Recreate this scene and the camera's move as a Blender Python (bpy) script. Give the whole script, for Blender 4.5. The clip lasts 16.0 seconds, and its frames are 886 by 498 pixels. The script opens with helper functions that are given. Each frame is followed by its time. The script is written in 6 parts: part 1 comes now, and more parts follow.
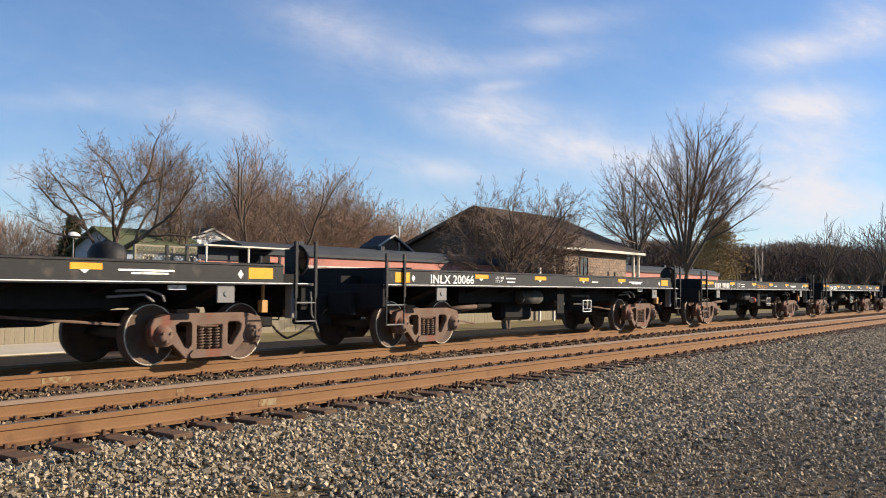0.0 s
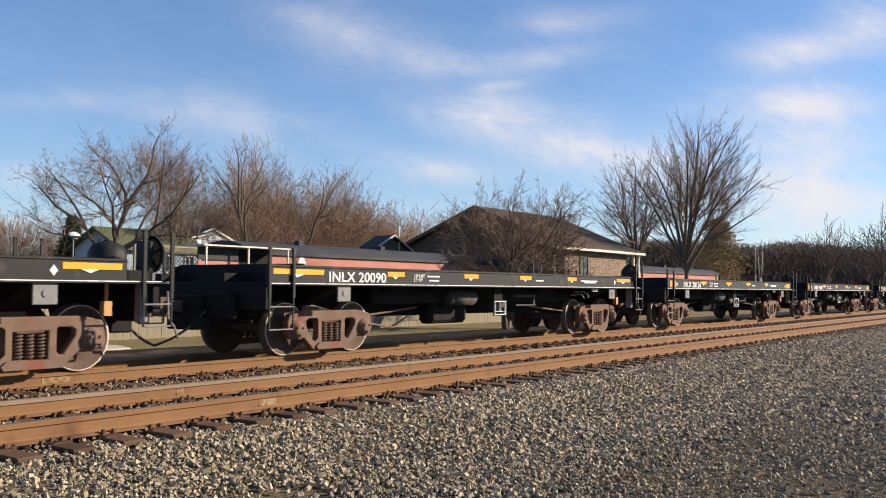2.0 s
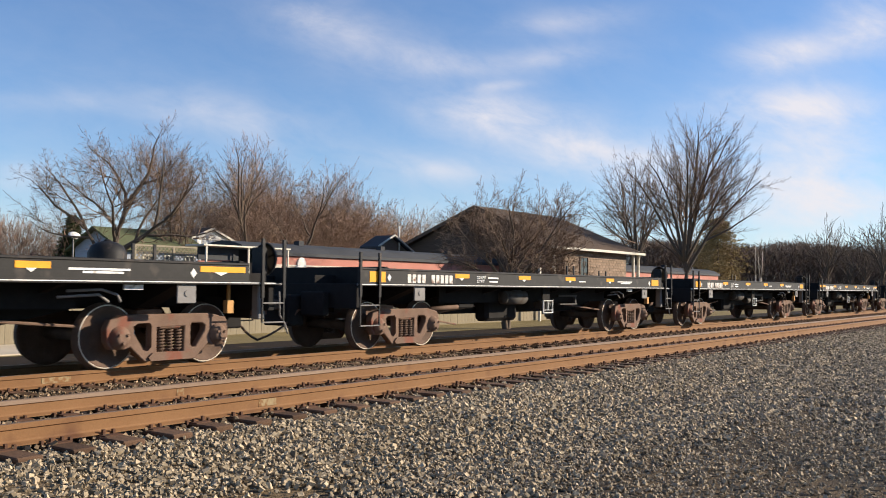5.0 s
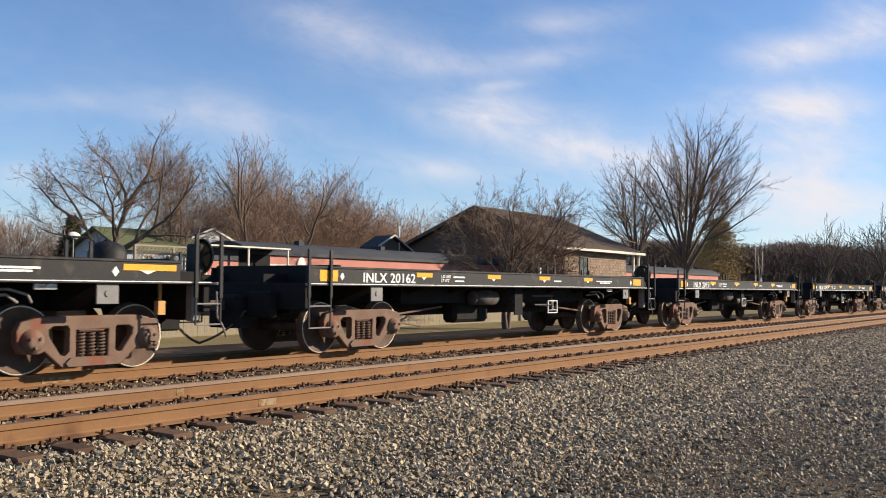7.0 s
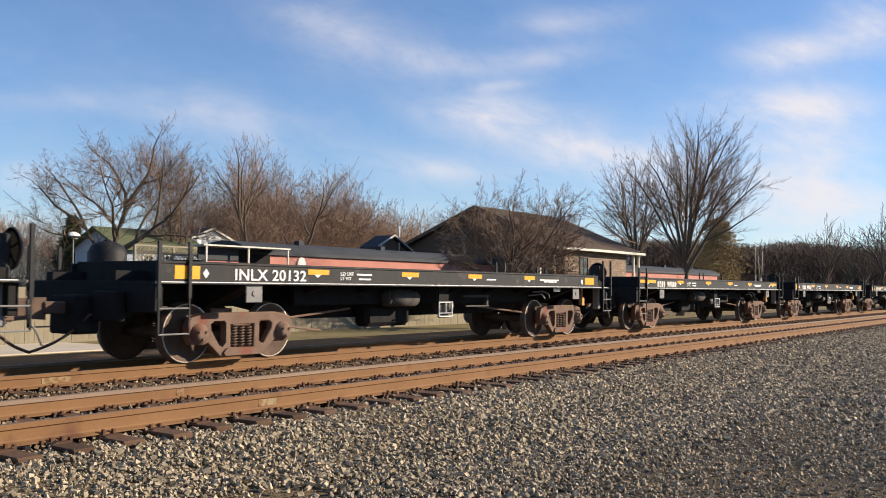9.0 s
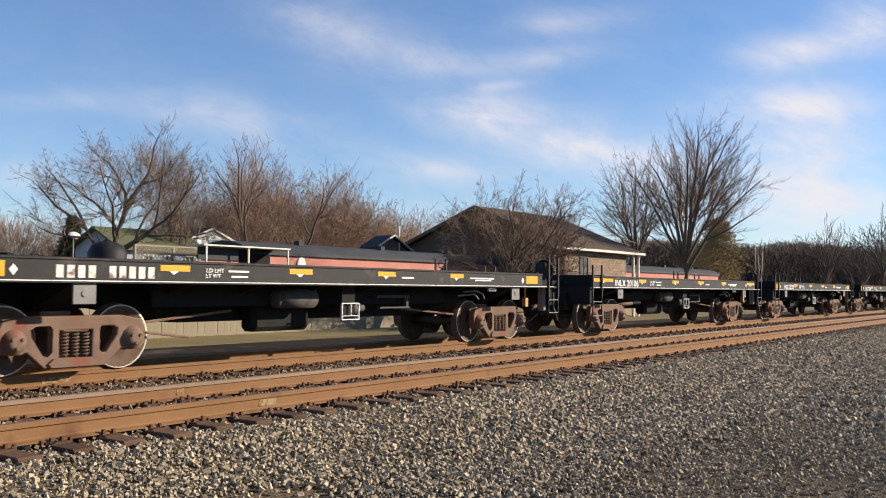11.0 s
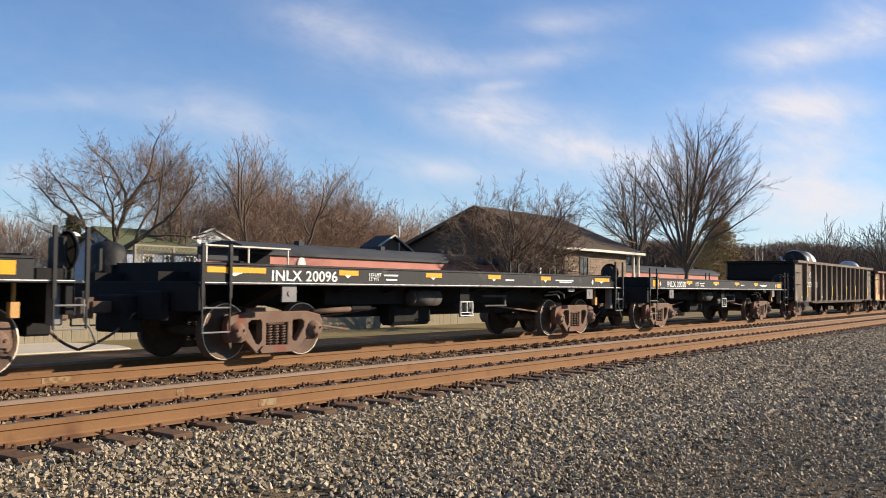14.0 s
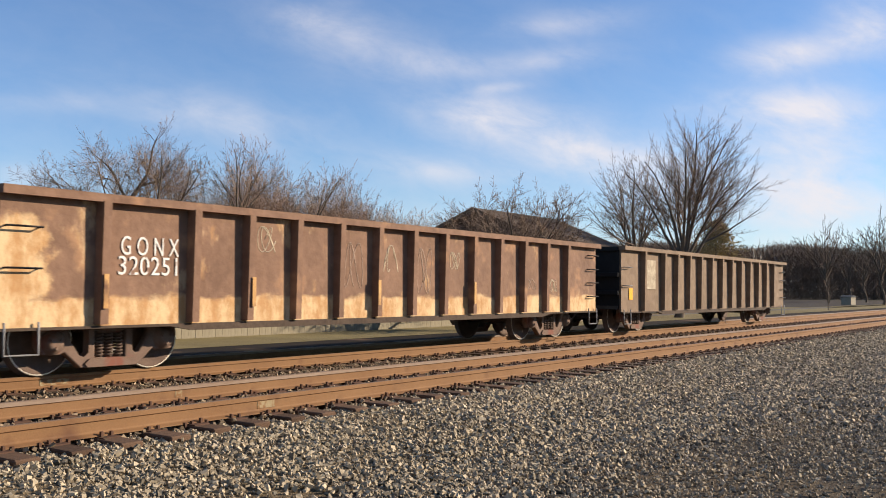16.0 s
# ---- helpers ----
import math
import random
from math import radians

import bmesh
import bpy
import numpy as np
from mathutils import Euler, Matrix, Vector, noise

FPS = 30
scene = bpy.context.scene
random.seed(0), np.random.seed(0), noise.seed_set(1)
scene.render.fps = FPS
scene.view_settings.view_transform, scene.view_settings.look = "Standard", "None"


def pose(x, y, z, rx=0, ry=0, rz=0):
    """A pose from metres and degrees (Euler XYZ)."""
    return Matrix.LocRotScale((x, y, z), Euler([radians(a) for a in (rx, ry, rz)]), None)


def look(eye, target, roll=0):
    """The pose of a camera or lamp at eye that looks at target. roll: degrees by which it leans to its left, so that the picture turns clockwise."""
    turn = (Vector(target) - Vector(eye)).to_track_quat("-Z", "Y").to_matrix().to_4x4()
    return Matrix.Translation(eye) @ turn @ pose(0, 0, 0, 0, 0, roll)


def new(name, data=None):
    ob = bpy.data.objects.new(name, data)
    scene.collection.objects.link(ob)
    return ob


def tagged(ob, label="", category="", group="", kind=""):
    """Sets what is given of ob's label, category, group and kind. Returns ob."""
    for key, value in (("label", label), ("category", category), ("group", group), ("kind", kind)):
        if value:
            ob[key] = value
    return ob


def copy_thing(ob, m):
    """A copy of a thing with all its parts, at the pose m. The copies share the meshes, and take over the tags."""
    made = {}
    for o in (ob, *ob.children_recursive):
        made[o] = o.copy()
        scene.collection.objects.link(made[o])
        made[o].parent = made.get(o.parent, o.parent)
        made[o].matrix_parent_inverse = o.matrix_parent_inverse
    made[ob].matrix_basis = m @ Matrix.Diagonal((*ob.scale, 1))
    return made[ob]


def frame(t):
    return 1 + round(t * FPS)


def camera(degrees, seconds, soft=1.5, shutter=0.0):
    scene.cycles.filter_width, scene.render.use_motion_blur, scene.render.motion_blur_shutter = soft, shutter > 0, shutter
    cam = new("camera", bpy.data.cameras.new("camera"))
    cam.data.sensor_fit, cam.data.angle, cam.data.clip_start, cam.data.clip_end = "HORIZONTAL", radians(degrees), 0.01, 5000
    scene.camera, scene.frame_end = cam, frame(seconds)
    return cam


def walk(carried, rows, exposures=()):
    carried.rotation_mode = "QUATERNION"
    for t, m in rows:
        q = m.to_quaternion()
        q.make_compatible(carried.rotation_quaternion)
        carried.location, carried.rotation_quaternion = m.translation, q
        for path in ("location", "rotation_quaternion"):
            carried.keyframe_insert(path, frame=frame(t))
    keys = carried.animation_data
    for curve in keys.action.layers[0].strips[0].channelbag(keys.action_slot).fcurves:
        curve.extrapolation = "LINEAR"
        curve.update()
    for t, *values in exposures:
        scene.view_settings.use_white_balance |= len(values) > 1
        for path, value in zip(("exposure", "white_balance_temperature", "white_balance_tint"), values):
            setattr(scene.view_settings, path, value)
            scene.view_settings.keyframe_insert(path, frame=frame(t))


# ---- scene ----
import functools
# World: x runs along the railway, y away from the camera across it, z = 0 on top of the rails.
SECONDS = 16.0
PSI, PIT = radians(35.857), radians(2.459)
EYE = Vector((0.0, 0.0, 1.179))


def aim(dpsi=0.0, dpit=0.0):
    a, b = PSI + radians(dpsi), PIT + radians(dpit)
    way = Vector((math.cos(a) * math.cos(b), math.sin(a) * math.cos(b), math.sin(b)))
    return look(EYE, EYE + way, 0.497)


cam = camera(52.03, SECONDS, soft=1.0, shutter=0.03)
walk(cam, [(0, aim()), (14.6, aim()), (15.4, aim(-0.10, 0.10)), (16, aim(-0.10, 0.12))])

# ---------------------------------------------------------------- light
SUN_AZ, SUN_EL = math.atan2(-0.69, 0.72), radians(21)
sun_way = Vector((math.cos(SUN_AZ) * math.cos(SUN_EL), math.sin(SUN_AZ) * math.cos(SUN_EL), math.sin(SUN_EL)))
sun = new("sun", bpy.data.lights.new("sun", "SUN"))
sun.data.energy, sun.data.angle, sun.data.color = 5.0, radians(0.55), (1.0, 0.86, 0.69)
sun.matrix_world = look(sun_way * 60, (0, 0, 0))
scene.view_settings.exposure = 0.75

world = bpy.data.worlds.new("sky")
scene.world = world
world.use_nodes = True


def build_sky():
    nt = world.node_tree
    nt.nodes.clear()
    L = nt.links.new

    def N(kind, **kw):
        n = nt.nodes.new(kind)
        for k, v in kw.items():
            if k == "op":
                n.operation = v
            elif k == "i":
                for j, x in v.items():
                    n.inputs[j].default_value = x
        return n

    def M(op, a, b=None, c=None):
        n = N("ShaderNodeMath", op=op)
        for j, x in enumerate((a, b, c)):
            if x is None:
                continue
            if isinstance(x, (int, float)):
                n.inputs[j].default_value = x
            else:
                L(x, n.inputs[j])
        return n.outputs[0]

    sky = N("ShaderNodeTexSky")
    sky.sky_type, sky.sun_disc = "NISHITA", False
    sky.sun_elevation, sky.sun_rotation = SUN_EL, math.pi / 2 - SUN_AZ
    sky.air_density, sky.dust_density, sky.ozone_density = 1.0, 0.0, 4.0
    co = N("ShaderNodeTexCoord")
    rot = N("ShaderNodeVectorRotate")
    rot.rotation_type = "Z_AXIS"
    L(co.outputs["Generated"], rot.inputs["Vector"])
    rot.inputs["Angle"].default_value = math.pi / 2 - PSI
    sep = N("ShaderNodeSeparateXYZ")
    L(rot.outputs[0], sep.inputs[0])
    fore = M("MAXIMUM", M("ABSOLUTE", sep.outputs[1]), 0.08)
    u, v = M("DIVIDE", sep.outputs[0], fore), M("DIVIDE", sep.outputs[2], fore)
    comb = N("ShaderNodeCombineXYZ")
    L(M("MULTIPLY", u, 8.5), comb.inputs[0])
    L(M("MULTIPLY", M("ADD", v, M("MULTIPLY", u, 0.18)), 17.0), comb.inputs[1])
    L(sep.outputs[1], comb.inputs[2])
    nz = N("ShaderNodeTexNoise", i={"Scale": 1.5, "Detail": 8.0, "Roughness": 0.62, "Distortion": 0.3})
    L(comb.outputs[0], nz.inputs["Vector"])
    total = None
    # cloud banks: middle across, middle up, half width, half height, lean, weight
    for cu, cv, wu, wv, lean, wt in CLOUDS:
        du, dv = M("SUBTRACT", u, cu), M("SUBTRACT", v, cv)
        dv = M("SUBTRACT", dv, M("MULTIPLY", du, lean))
        a, b = M("DIVIDE", du, wu), M("DIVIDE", dv, wv)
        r2 = M("ADD", M("MULTIPLY", a, a), M("MULTIPLY", b, b))
        g = M("MULTIPLY", M("EXPONENT", M("MULTIPLY", r2, -1.0)), wt)
        total = g if total is None else M("ADD", total, g)
    low = M("MULTIPLY", M("EXPONENT", M("MULTIPLY", M("ABSOLUTE", v), -11.0)), 0.45)
    total = M("ADD", M("ADD", total, low), 0.05)
    nn = M("SUBTRACT", M("MULTIPLY", nz.outputs["Fac"], 1.9), 0.12)
    amount = M("MULTIPLY", total, M("MAXIMUM", nn, 0.0))
    clamp = N("ShaderNodeClamp")
    L(amount, clamp.inputs[0])
    clamp.inputs[2].default_value = 0.9
    mix = N("ShaderNodeMix")
    mix.data_type = "RGBA"
    L(clamp.outputs[0], mix.inputs["Factor"])
    tint = N("ShaderNodeMix")
    tint.data_type, tint.blend_type = "RGBA", "MULTIPLY"
    tint.inputs["Factor"].default_value = 1.0
    L(sky.outputs[0], tint.inputs[6])
    tint.inputs[7].default_value = (0.87, 0.98, 1.13, 1)
    L(tint.outputs[2], mix.inputs[6])
    mix.inputs[7].default_value = CLOUD_COLOUR
    bg = N("ShaderNodeBackground", i={"Strength": SKY_STRENGTH})
    L(mix.outputs[2], bg.inputs[0])
    out = N("ShaderNodeOutputWorld")
    L(bg.outputs[0], out.inputs[0])


SKY_STRENGTH = 0.084
CLOUD_COLOUR = (6.3, 6.0, 6.2, 1)
CLOUDS = [(-0.10, 0.277, 0.088, 0.032, -0.25, 0.34), (-0.01, 0.250, 0.062, 0.016, -0.05, 0.30), (0.110, 0.256, 0.080, 0.015, 0.12, 0.30), (0.141, 0.299, 0.068, 0.015, 0.10, 0.32),
          (0.054, 0.193, 0.072, 0.023, -0.05, 0.70), (0.150, 0.155, 0.080, 0.026, -0.10, 0.72), (0.063, 0.225, 0.031, 0.006, 0.10, 0.29), (0.380, 0.264, 0.059, 0.020, 0.15, 0.63),
          (0.470, 0.299, 0.044, 0.034, 0.10, 0.63), (0.377, 0.205, 0.081, 0.020, 0.00, 0.66), (0.408, 0.146, 0.081, 0.068, 0.00, 0.60), (0.439, 0.099, 0.093, 0.031, 0.00, 0.38),
          (-0.245, 0.188, 0.106, 0.024, -0.18, 0.35), (-0.479, 0.119, 0.037, 0.016, 0.00, 0.29), (-0.009, 0.131, 0.068, 0.014, -0.10, 0.34), (0.246, 0.131, 0.056, 0.037, 0.00, 0.34),
          (-0.149, 0.299, 0.037, 0.014, -0.20, 0.29), (-0.432, 0.205, 0.075, 0.012, 0.00, 0.15)]
build_sky()

# ---------------------------------------------------------------- materials
EARTH = (1.0, 0.93, 0.815)          # rust, stone and wood lean warm; these paints and metals do not
NEUTRAL = {"black_paint", "sill_paint", "underframe", "white_paint", "dull_grey_steel", "grey_steel", "bright_coil", "scrap_metal", "dark_tar_roof",
           "blue_grey_siding", "white_siding", "cream_trim", "dark_window", "worn_mark"}


def mat(name, colour, rough=0.7, metal=0.0, dark=None, light=None, scale=6.0, fine=60.0, amount=0.5, bump=0.15, dist=0.01,
        rand=0.0, island=0.0, spots=None, spot_at=0.62, spot_scale=3.0, stretch=(1, 1, 1), coat=0.0, spec=0.22):
    """A procedural surface: base colour mottled at two scales, spots of a second colour (rust, dirt), bump, and variation from piece to piece."""
    if name not in NEUTRAL:
        colour, dark, light, spots = (c and tuple(a * k for a, k in zip(c, EARTH)) for c in (colour, dark, light, spots))
    m = bpy.data.materials.new(name)
    m.use_nodes = True
    nt = m.node_tree
    L = nt.links.new
    b = nt.nodes["Principled BSDF"]
    b.inputs["Roughness"].default_value, b.inputs["Metallic"].default_value = rough, metal
    b.inputs["Coat Weight"].default_value, b.inputs["Specular IOR Level"].default_value = coat, spec
    co = nt.nodes.new("ShaderNodeTexCoord")
    mp = nt.nodes.new("ShaderNodeMapping")
    mp.inputs["Scale"].default_value = stretch
    L(co.outputs["Object"], mp.inputs["Vector"])

    def noise_node(sc, det):
        n = nt.nodes.new("ShaderNodeTexNoise")
        n.inputs["Scale"].default_value, n.inputs["Detail"].default_value = sc, det
        L(mp.outputs[0], n.inputs["Vector"])
        return n

    def mixer(fac, a, bb, blend="MIX"):
        x = nt.nodes.new("ShaderNodeMix")
        x.data_type, x.blend_type = "RGBA", blend
        for s, v in ((0, fac), (6, a), (7, bb)):
            if isinstance(v, (int, float)):
                x.inputs[s].default_value = v
            elif isinstance(v, tuple):
                x.inputs[s].default_value = (*v, 1)
            else:
                L(v, x.inputs[s])
        return x.outputs[2]

    def ramp(src, lo, hi):
        r = nt.nodes.new("ShaderNodeMapRange")
        r.inputs["From Min"].default_value, r.inputs["From Max"].default_value = lo, hi
        L(src, r.inputs["Value"])
        return r.outputs[0]

    n1, n2 = noise_node(scale, 4), noise_node(fine, 5)
    dk = dark or tuple(c * 0.6 for c in colour)
    lt = light or tuple(min(1, c * 1.35) for c in colour)
    c = mixer(ramp(n1.outputs["Fac"], 0.32, 0.68), dk, lt)
    c = mixer(1 - amount, c, colour)
    g = mixer(ramp(n2.outputs["Fac"], 0.3, 0.7), tuple(x * 0.7 for x in colour), lt)
    c = mixer(0.35, c, g)
    if spots:
        n3 = noise_node(spot_scale, 8)
        c = mixer(ramp(n3.outputs["Fac"], spot_at - 0.05, spot_at + 0.06), c, spots)
    if rand or island:
        src = nt.nodes.new("ShaderNodeObjectInfo").outputs["Random"] if rand else nt.nodes.new("ShaderNodeNewGeometry").outputs["Random Per Island"]
        k = rand or island
        mr = nt.nodes.new("ShaderNodeMapRange")
        mr.inputs["To Min"].default_value, mr.inputs["To Max"].default_value = 1 - k, 1 + k
        L(src, mr.inputs["Value"])
        hs = nt.nodes.new("ShaderNodeHueSaturation")
        L(mr.outputs[0], hs.inputs["Value"])
        L(c, hs.inputs["Color"])
        c = hs.outputs[0]
    L(c, b.inputs["Base Color"])
    if bump:
        bp = nt.nodes.new("ShaderNodeBump")
        bp.inputs["Strength"].default_value, bp.inputs["Distance"].default_value = bump, dist
        L(n2.outputs["Fac"], bp.inputs["Height"])
        L(bp.outputs[0], b.inputs["Normal"])
    return m


M_BLACK = mat("black_paint", (0.016, 0.0155, 0.0155), 0.6, spec=0.22, spots=(0.05, 0.04, 0.035), spot_at=0.6, bump=0.05)
M_SILL = mat("sill_paint", (0.017, 0.0165, 0.016), 0.6, spec=0.2, dark=(0.015, 0.015, 0.015), light=(0.032, 0.031, 0.029), spots=(0.06, 0.05, 0.042), spot_at=0.64, bump=0.05)
M_UNDER = mat("underframe", (0.02, 0.0185, 0.0175), 0.85, spec=0.12, bump=0.1)
M_DECK = mat("deck_steel", (0.06, 0.055, 0.05), 0.75)
M_WHITE = mat("white_paint", (0.78, 0.76, 0.72), 0.5, spots=(0.35, 0.31, 0.27), spot_at=0.66, spot_scale=9, bump=0.03)
M_WORN = mat("worn_mark", (0.66, 0.62, 0.56), 0.75, spots=(0.20, 0.12, 0.085), spot_at=0.6, spot_scale=7, bump=0.03)
M_LEMON = mat("lemon_tape", (0.72, 0.58, 0.03), 0.5, light=(0.8, 0.66, 0.06), dark=(0.6, 0.46, 0.03), bump=0.02)
M_FADED = mat("faded_white", (0.36, 0.31, 0.24), 0.8, light=(0.5, 0.44, 0.35), dark=(0.2, 0.16, 0.12), scale=6, fine=20, amount=0.9, bump=0.1)
M_YELLOW = mat("yellow_tape", (0.78, 0.36, 0.012), 0.45, light=(0.85, 0.44, 0.03), dark=(0.66, 0.28, 0.012), bump=0.02)
M_TRUCK = mat("rusty_cast_steel", (0.168, 0.114, 0.092), 0.85, dark=(0.082, 0.055, 0.045), light=(0.225, 0.160, 0.132), spots=(0.185, 0.078, 0.058), spot_at=0.62, bump=0.3, scale=4)
M_WHEEL = mat("wheel_steel", (0.105, 0.072, 0.058), 0.8, dark=(0.045, 0.032, 0.027), light=(0.175, 0.12, 0.098), bump=0.2, scale=5)
M_TREAD = mat("polished_tread", (0.72, 0.68, 0.62), 0.38, 0.3, bump=0.02)
M_DULL = mat("dull_grey_steel", (0.075, 0.07, 0.064), 0.7, bump=0.08, spots=(0.05, 0.035, 0.027))
M_GREY = mat("grey_steel", (0.20, 0.19, 0.18), 0.6, bump=0.05)
M_RAIL = mat("rusty_rail", (0.196, 0.107, 0.050), 0.8, dark=(0.14, 0.070, 0.034), light=(0.255, 0.148, 0.076), spots=(0.12, 0.060, 0.034), spot_at=0.63, spot_scale=1.2, scale=1.0, fine=90, bump=0.15, dist=0.003)
M_RAILTOP = mat("worn_railhead", (0.215, 0.155, 0.118), 0.5, 0.2, dark=(0.16, 0.10, 0.066), light=(0.27, 0.212, 0.175), bump=0.03, stretch=(0.1, 1, 1))
M_TIE = mat("creosoted_tie", (0.085, 0.052, 0.035), 0.9, dark=(0.042, 0.027, 0.02), light=(0.15, 0.095, 0.065), rand=0.3, bump=0.5, stretch=(1, 0.25, 1), scale=14, fine=80)
M_SPIKE = mat("rusty_spike", (0.09, 0.05, 0.035), 0.85, bump=0.1)
M_BALLAST = mat("ballast_bed", (0.115, 0.087, 0.053), 0.95, dark=(0.036, 0.026, 0.016), light=(0.21, 0.163, 0.102), scale=22, fine=45, amount=0.9, bump=0.9, dist=0.03)
M_STONE = mat("ballast_stone", (0.31, 0.265, 0.198), 0.9, dark=(0.205, 0.172, 0.126), light=(0.42, 0.365, 0.28), island=0.58, scale=25, fine=120, bump=0.3, dist=0.004)
M_STONE_BROWN = mat("rusty_ballast_stone", (0.20, 0.152, 0.105), 0.9, dark=(0.125, 0.088, 0.06), light=(0.28, 0.225, 0.165), island=0.6, scale=25, fine=120, bump=0.3, dist=0.004)
M_STONE_DARK = mat("dark_gravel_stone", (0.32, 0.275, 0.21), 0.9, dark=(0.19, 0.16, 0.12), light=(0.44, 0.384, 0.30), island=0.55, scale=25, fine=120, bump=0.3, dist=0.004)
M_DIRT = mat("gravel_lot", (0.088, 0.066, 0.043), 0.95, dark=(0.04, 0.030, 0.02), light=(0.15, 0.115, 0.075), scale=0.5, fine=38, amount=0.6, bump=0.9, dist=0.025, spots=(0.035, 0.03, 0.026), spot_at=0.56, spot_scale=0.35)


# ---------------------------------------------------------------- builders
def box(bm, x0, x1, y0, y1, z0, z1, m=None, bevel=0.0):
    vs = [bm.verts.new(p) for p in ((x0, y0, z0), (x1, y0, z0), (x1, y1, z0), (x0, y1, z0), (x0, y0, z1), (x1, y0, z1), (x1, y1, z1), (x0, y1, z1))]
    if m is not None:
        for v in vs:
            v.co = m @ v.co
    fs = [bm.faces.new([vs[i] for i in f]) for f in ((3, 2, 1, 0), (4, 5, 6, 7), (0, 1, 5, 4), (1, 2, 6, 5), (2, 3, 7, 6), (3, 0, 4, 7))]
    if bevel:
        es = list({e for f in fs for e in f.edges})
        bmesh.ops.bevel(bm, geom=es, offset=bevel, segments=1, affect="EDGES", profile=0.5)


def slab(bm, pts, y0, y1, m=None):
    """A prism: the outline pts in x, z, from y0 to y1."""
    a = [bm.verts.new((x, y0, z)) for x, z in pts]
    b = [bm.verts.new((x, y1, z)) for x, z in pts]
    n = len(pts)
    bm.faces.new(a)
    bm.faces.new(b[::-1])
    for i in range(n):
        bm.faces.new((a[i], b[i], b[(i + 1) % n], a[(i + 1) % n]))
    if m is not None:
        for v in a + b:
            v.co = m @ v.co


def rod(bm, p, q, r0, r1=None, n=10, caps=True):
    p, q = Vector(p), Vector(q)
    r1 = r0 if r1 is None else r1
    d = (q - p).normalized()
    u = d.orthogonal().normalized()
    w = d.cross(u)
    rings = []
    for c, r in ((p, r0), (q, r1)):
        rings.append([bm.verts.new(c + (u * math.cos(2 * math.pi * i / n) + w * math.sin(2 * math.pi * i / n)) * r) for i in range(n)])
    for i in range(n):
        f = bm.faces.new((rings[0][i], rings[0][(i + 1) % n], rings[1][(i + 1) % n], rings[1][i]))
        f.smooth = n > 6
    if caps:
        bm.faces.new(rings[0][::-1])
        bm.faces.new(rings[1])


def pipe(bm, pts, r, n=6):
    """One bent tube along pts."""
    pts = [Vector(p) for p in pts]
    rings = []
    for i, p in enumerate(pts):
        d = (pts[min(i + 1, len(pts) - 1)] - pts[max(i - 1, 0)]).normalized()
        u = d.cross(Vector((0.31, 0.9, 0.17))).normalized()
        w = d.cross(u)
        rings.append([bm.verts.new(p + (u * math.cos(2 * math.pi * k / n) + w * math.sin(2 * math.pi * k / n)) * r) for k in range(n)])
    for A, B in zip(rings, rings[1:]):
        for k in range(n):
            bm.faces.new((A[k], A[(k + 1) % n], B[(k + 1) % n], B[k])).smooth = True
    bm.faces.new(rings[0][::-1])
    bm.faces.new(rings[-1])


def lathe(bm, prof, axis="y", n=32, smooth=True):
    """A solid of revolution about an axis: prof is (along, radius)."""
    rings = []
    for s, r in prof:
        ring = []
        for i in range(n):
            a = 2 * math.pi * i / n
            c, d = r * math.cos(a), r * math.sin(a)
            ring.append(bm.verts.new((c, s, d) if axis == "y" else (s, c, d) if axis == "x" else (c, d, s)))
        rings.append(ring)
    for A, B in zip(rings, rings[1:]):
        for i in range(n):
            f = bm.faces.new((A[i], A[(i + 1) % n], B[(i + 1) % n], B[i]))
            f.smooth = smooth
    bm.faces.new(rings[0])
    bm.faces.new(rings[-1][::-1])


def part(name, bm, material, parent=None, label="", at=None):
    """Links a bmesh as one mesh object under a thing or a part."""
    me = bpy.data.meshes.new(name)
    bmesh.ops.recalc_face_normals(bm, faces=bm.faces[:])
    bm.to_mesh(me)
    bm.free()
    for m in material if isinstance(material, (list, tuple)) else [material]:
        me.materials.append(m)
    ob = new(name, me)
    if parent:
        ob.parent = parent
    if at is not None:
        ob.matrix_basis = at
    return tagged(ob, label)


def share(name, ob, parent, at, label=""):
    """Another object on the same mesh."""
    o = new(name, ob.data)
    o.parent = parent
    o.matrix_basis = at
    return tagged(o, label)


def thing(name, label, category, group="", at=None):
    ob = new(name)
    ob.empty_display_size = 0.3
    if at is not None:
        ob.matrix_basis = at
    return tagged(ob, label, category, group)


def raw(name, verts, faces, material, parent=None, label="", smooth=False):
    """A mesh object straight from arrays of equal faces."""
    me = bpy.data.meshes.new(name)
    verts, faces = np.asarray(verts, np.float32), np.asarray(faces, np.int32)
    k = faces.shape[1]
    me.vertices.add(len(verts))
    me.vertices.foreach_set("co", verts.ravel())
    me.loops.add(faces.size)
    me.loops.foreach_set("vertex_index", faces.ravel())
    me.polygons.add(len(faces))
    me.polygons.foreach_set("loop_start", np.arange(0, faces.size, k, dtype=np.int32))
    me.polygons.foreach_set("loop_total", np.full(len(faces), k, np.int32))
    me.polygons.foreach_set("use_smooth", np.full(len(faces), smooth))
    me.update(calc_edges=True)
    me.materials.append(material)
    ob = new(name, me)
    if parent:
        ob.parent = parent
    return tagged(ob, label)


# ---------------------------------------------------------------- ground and tracks
YC, YB, YA = 7.491, 9.010, 11.377          # the three rails in view, outwards from the camera
YD = YA + 1.51
PITCH = 0.513


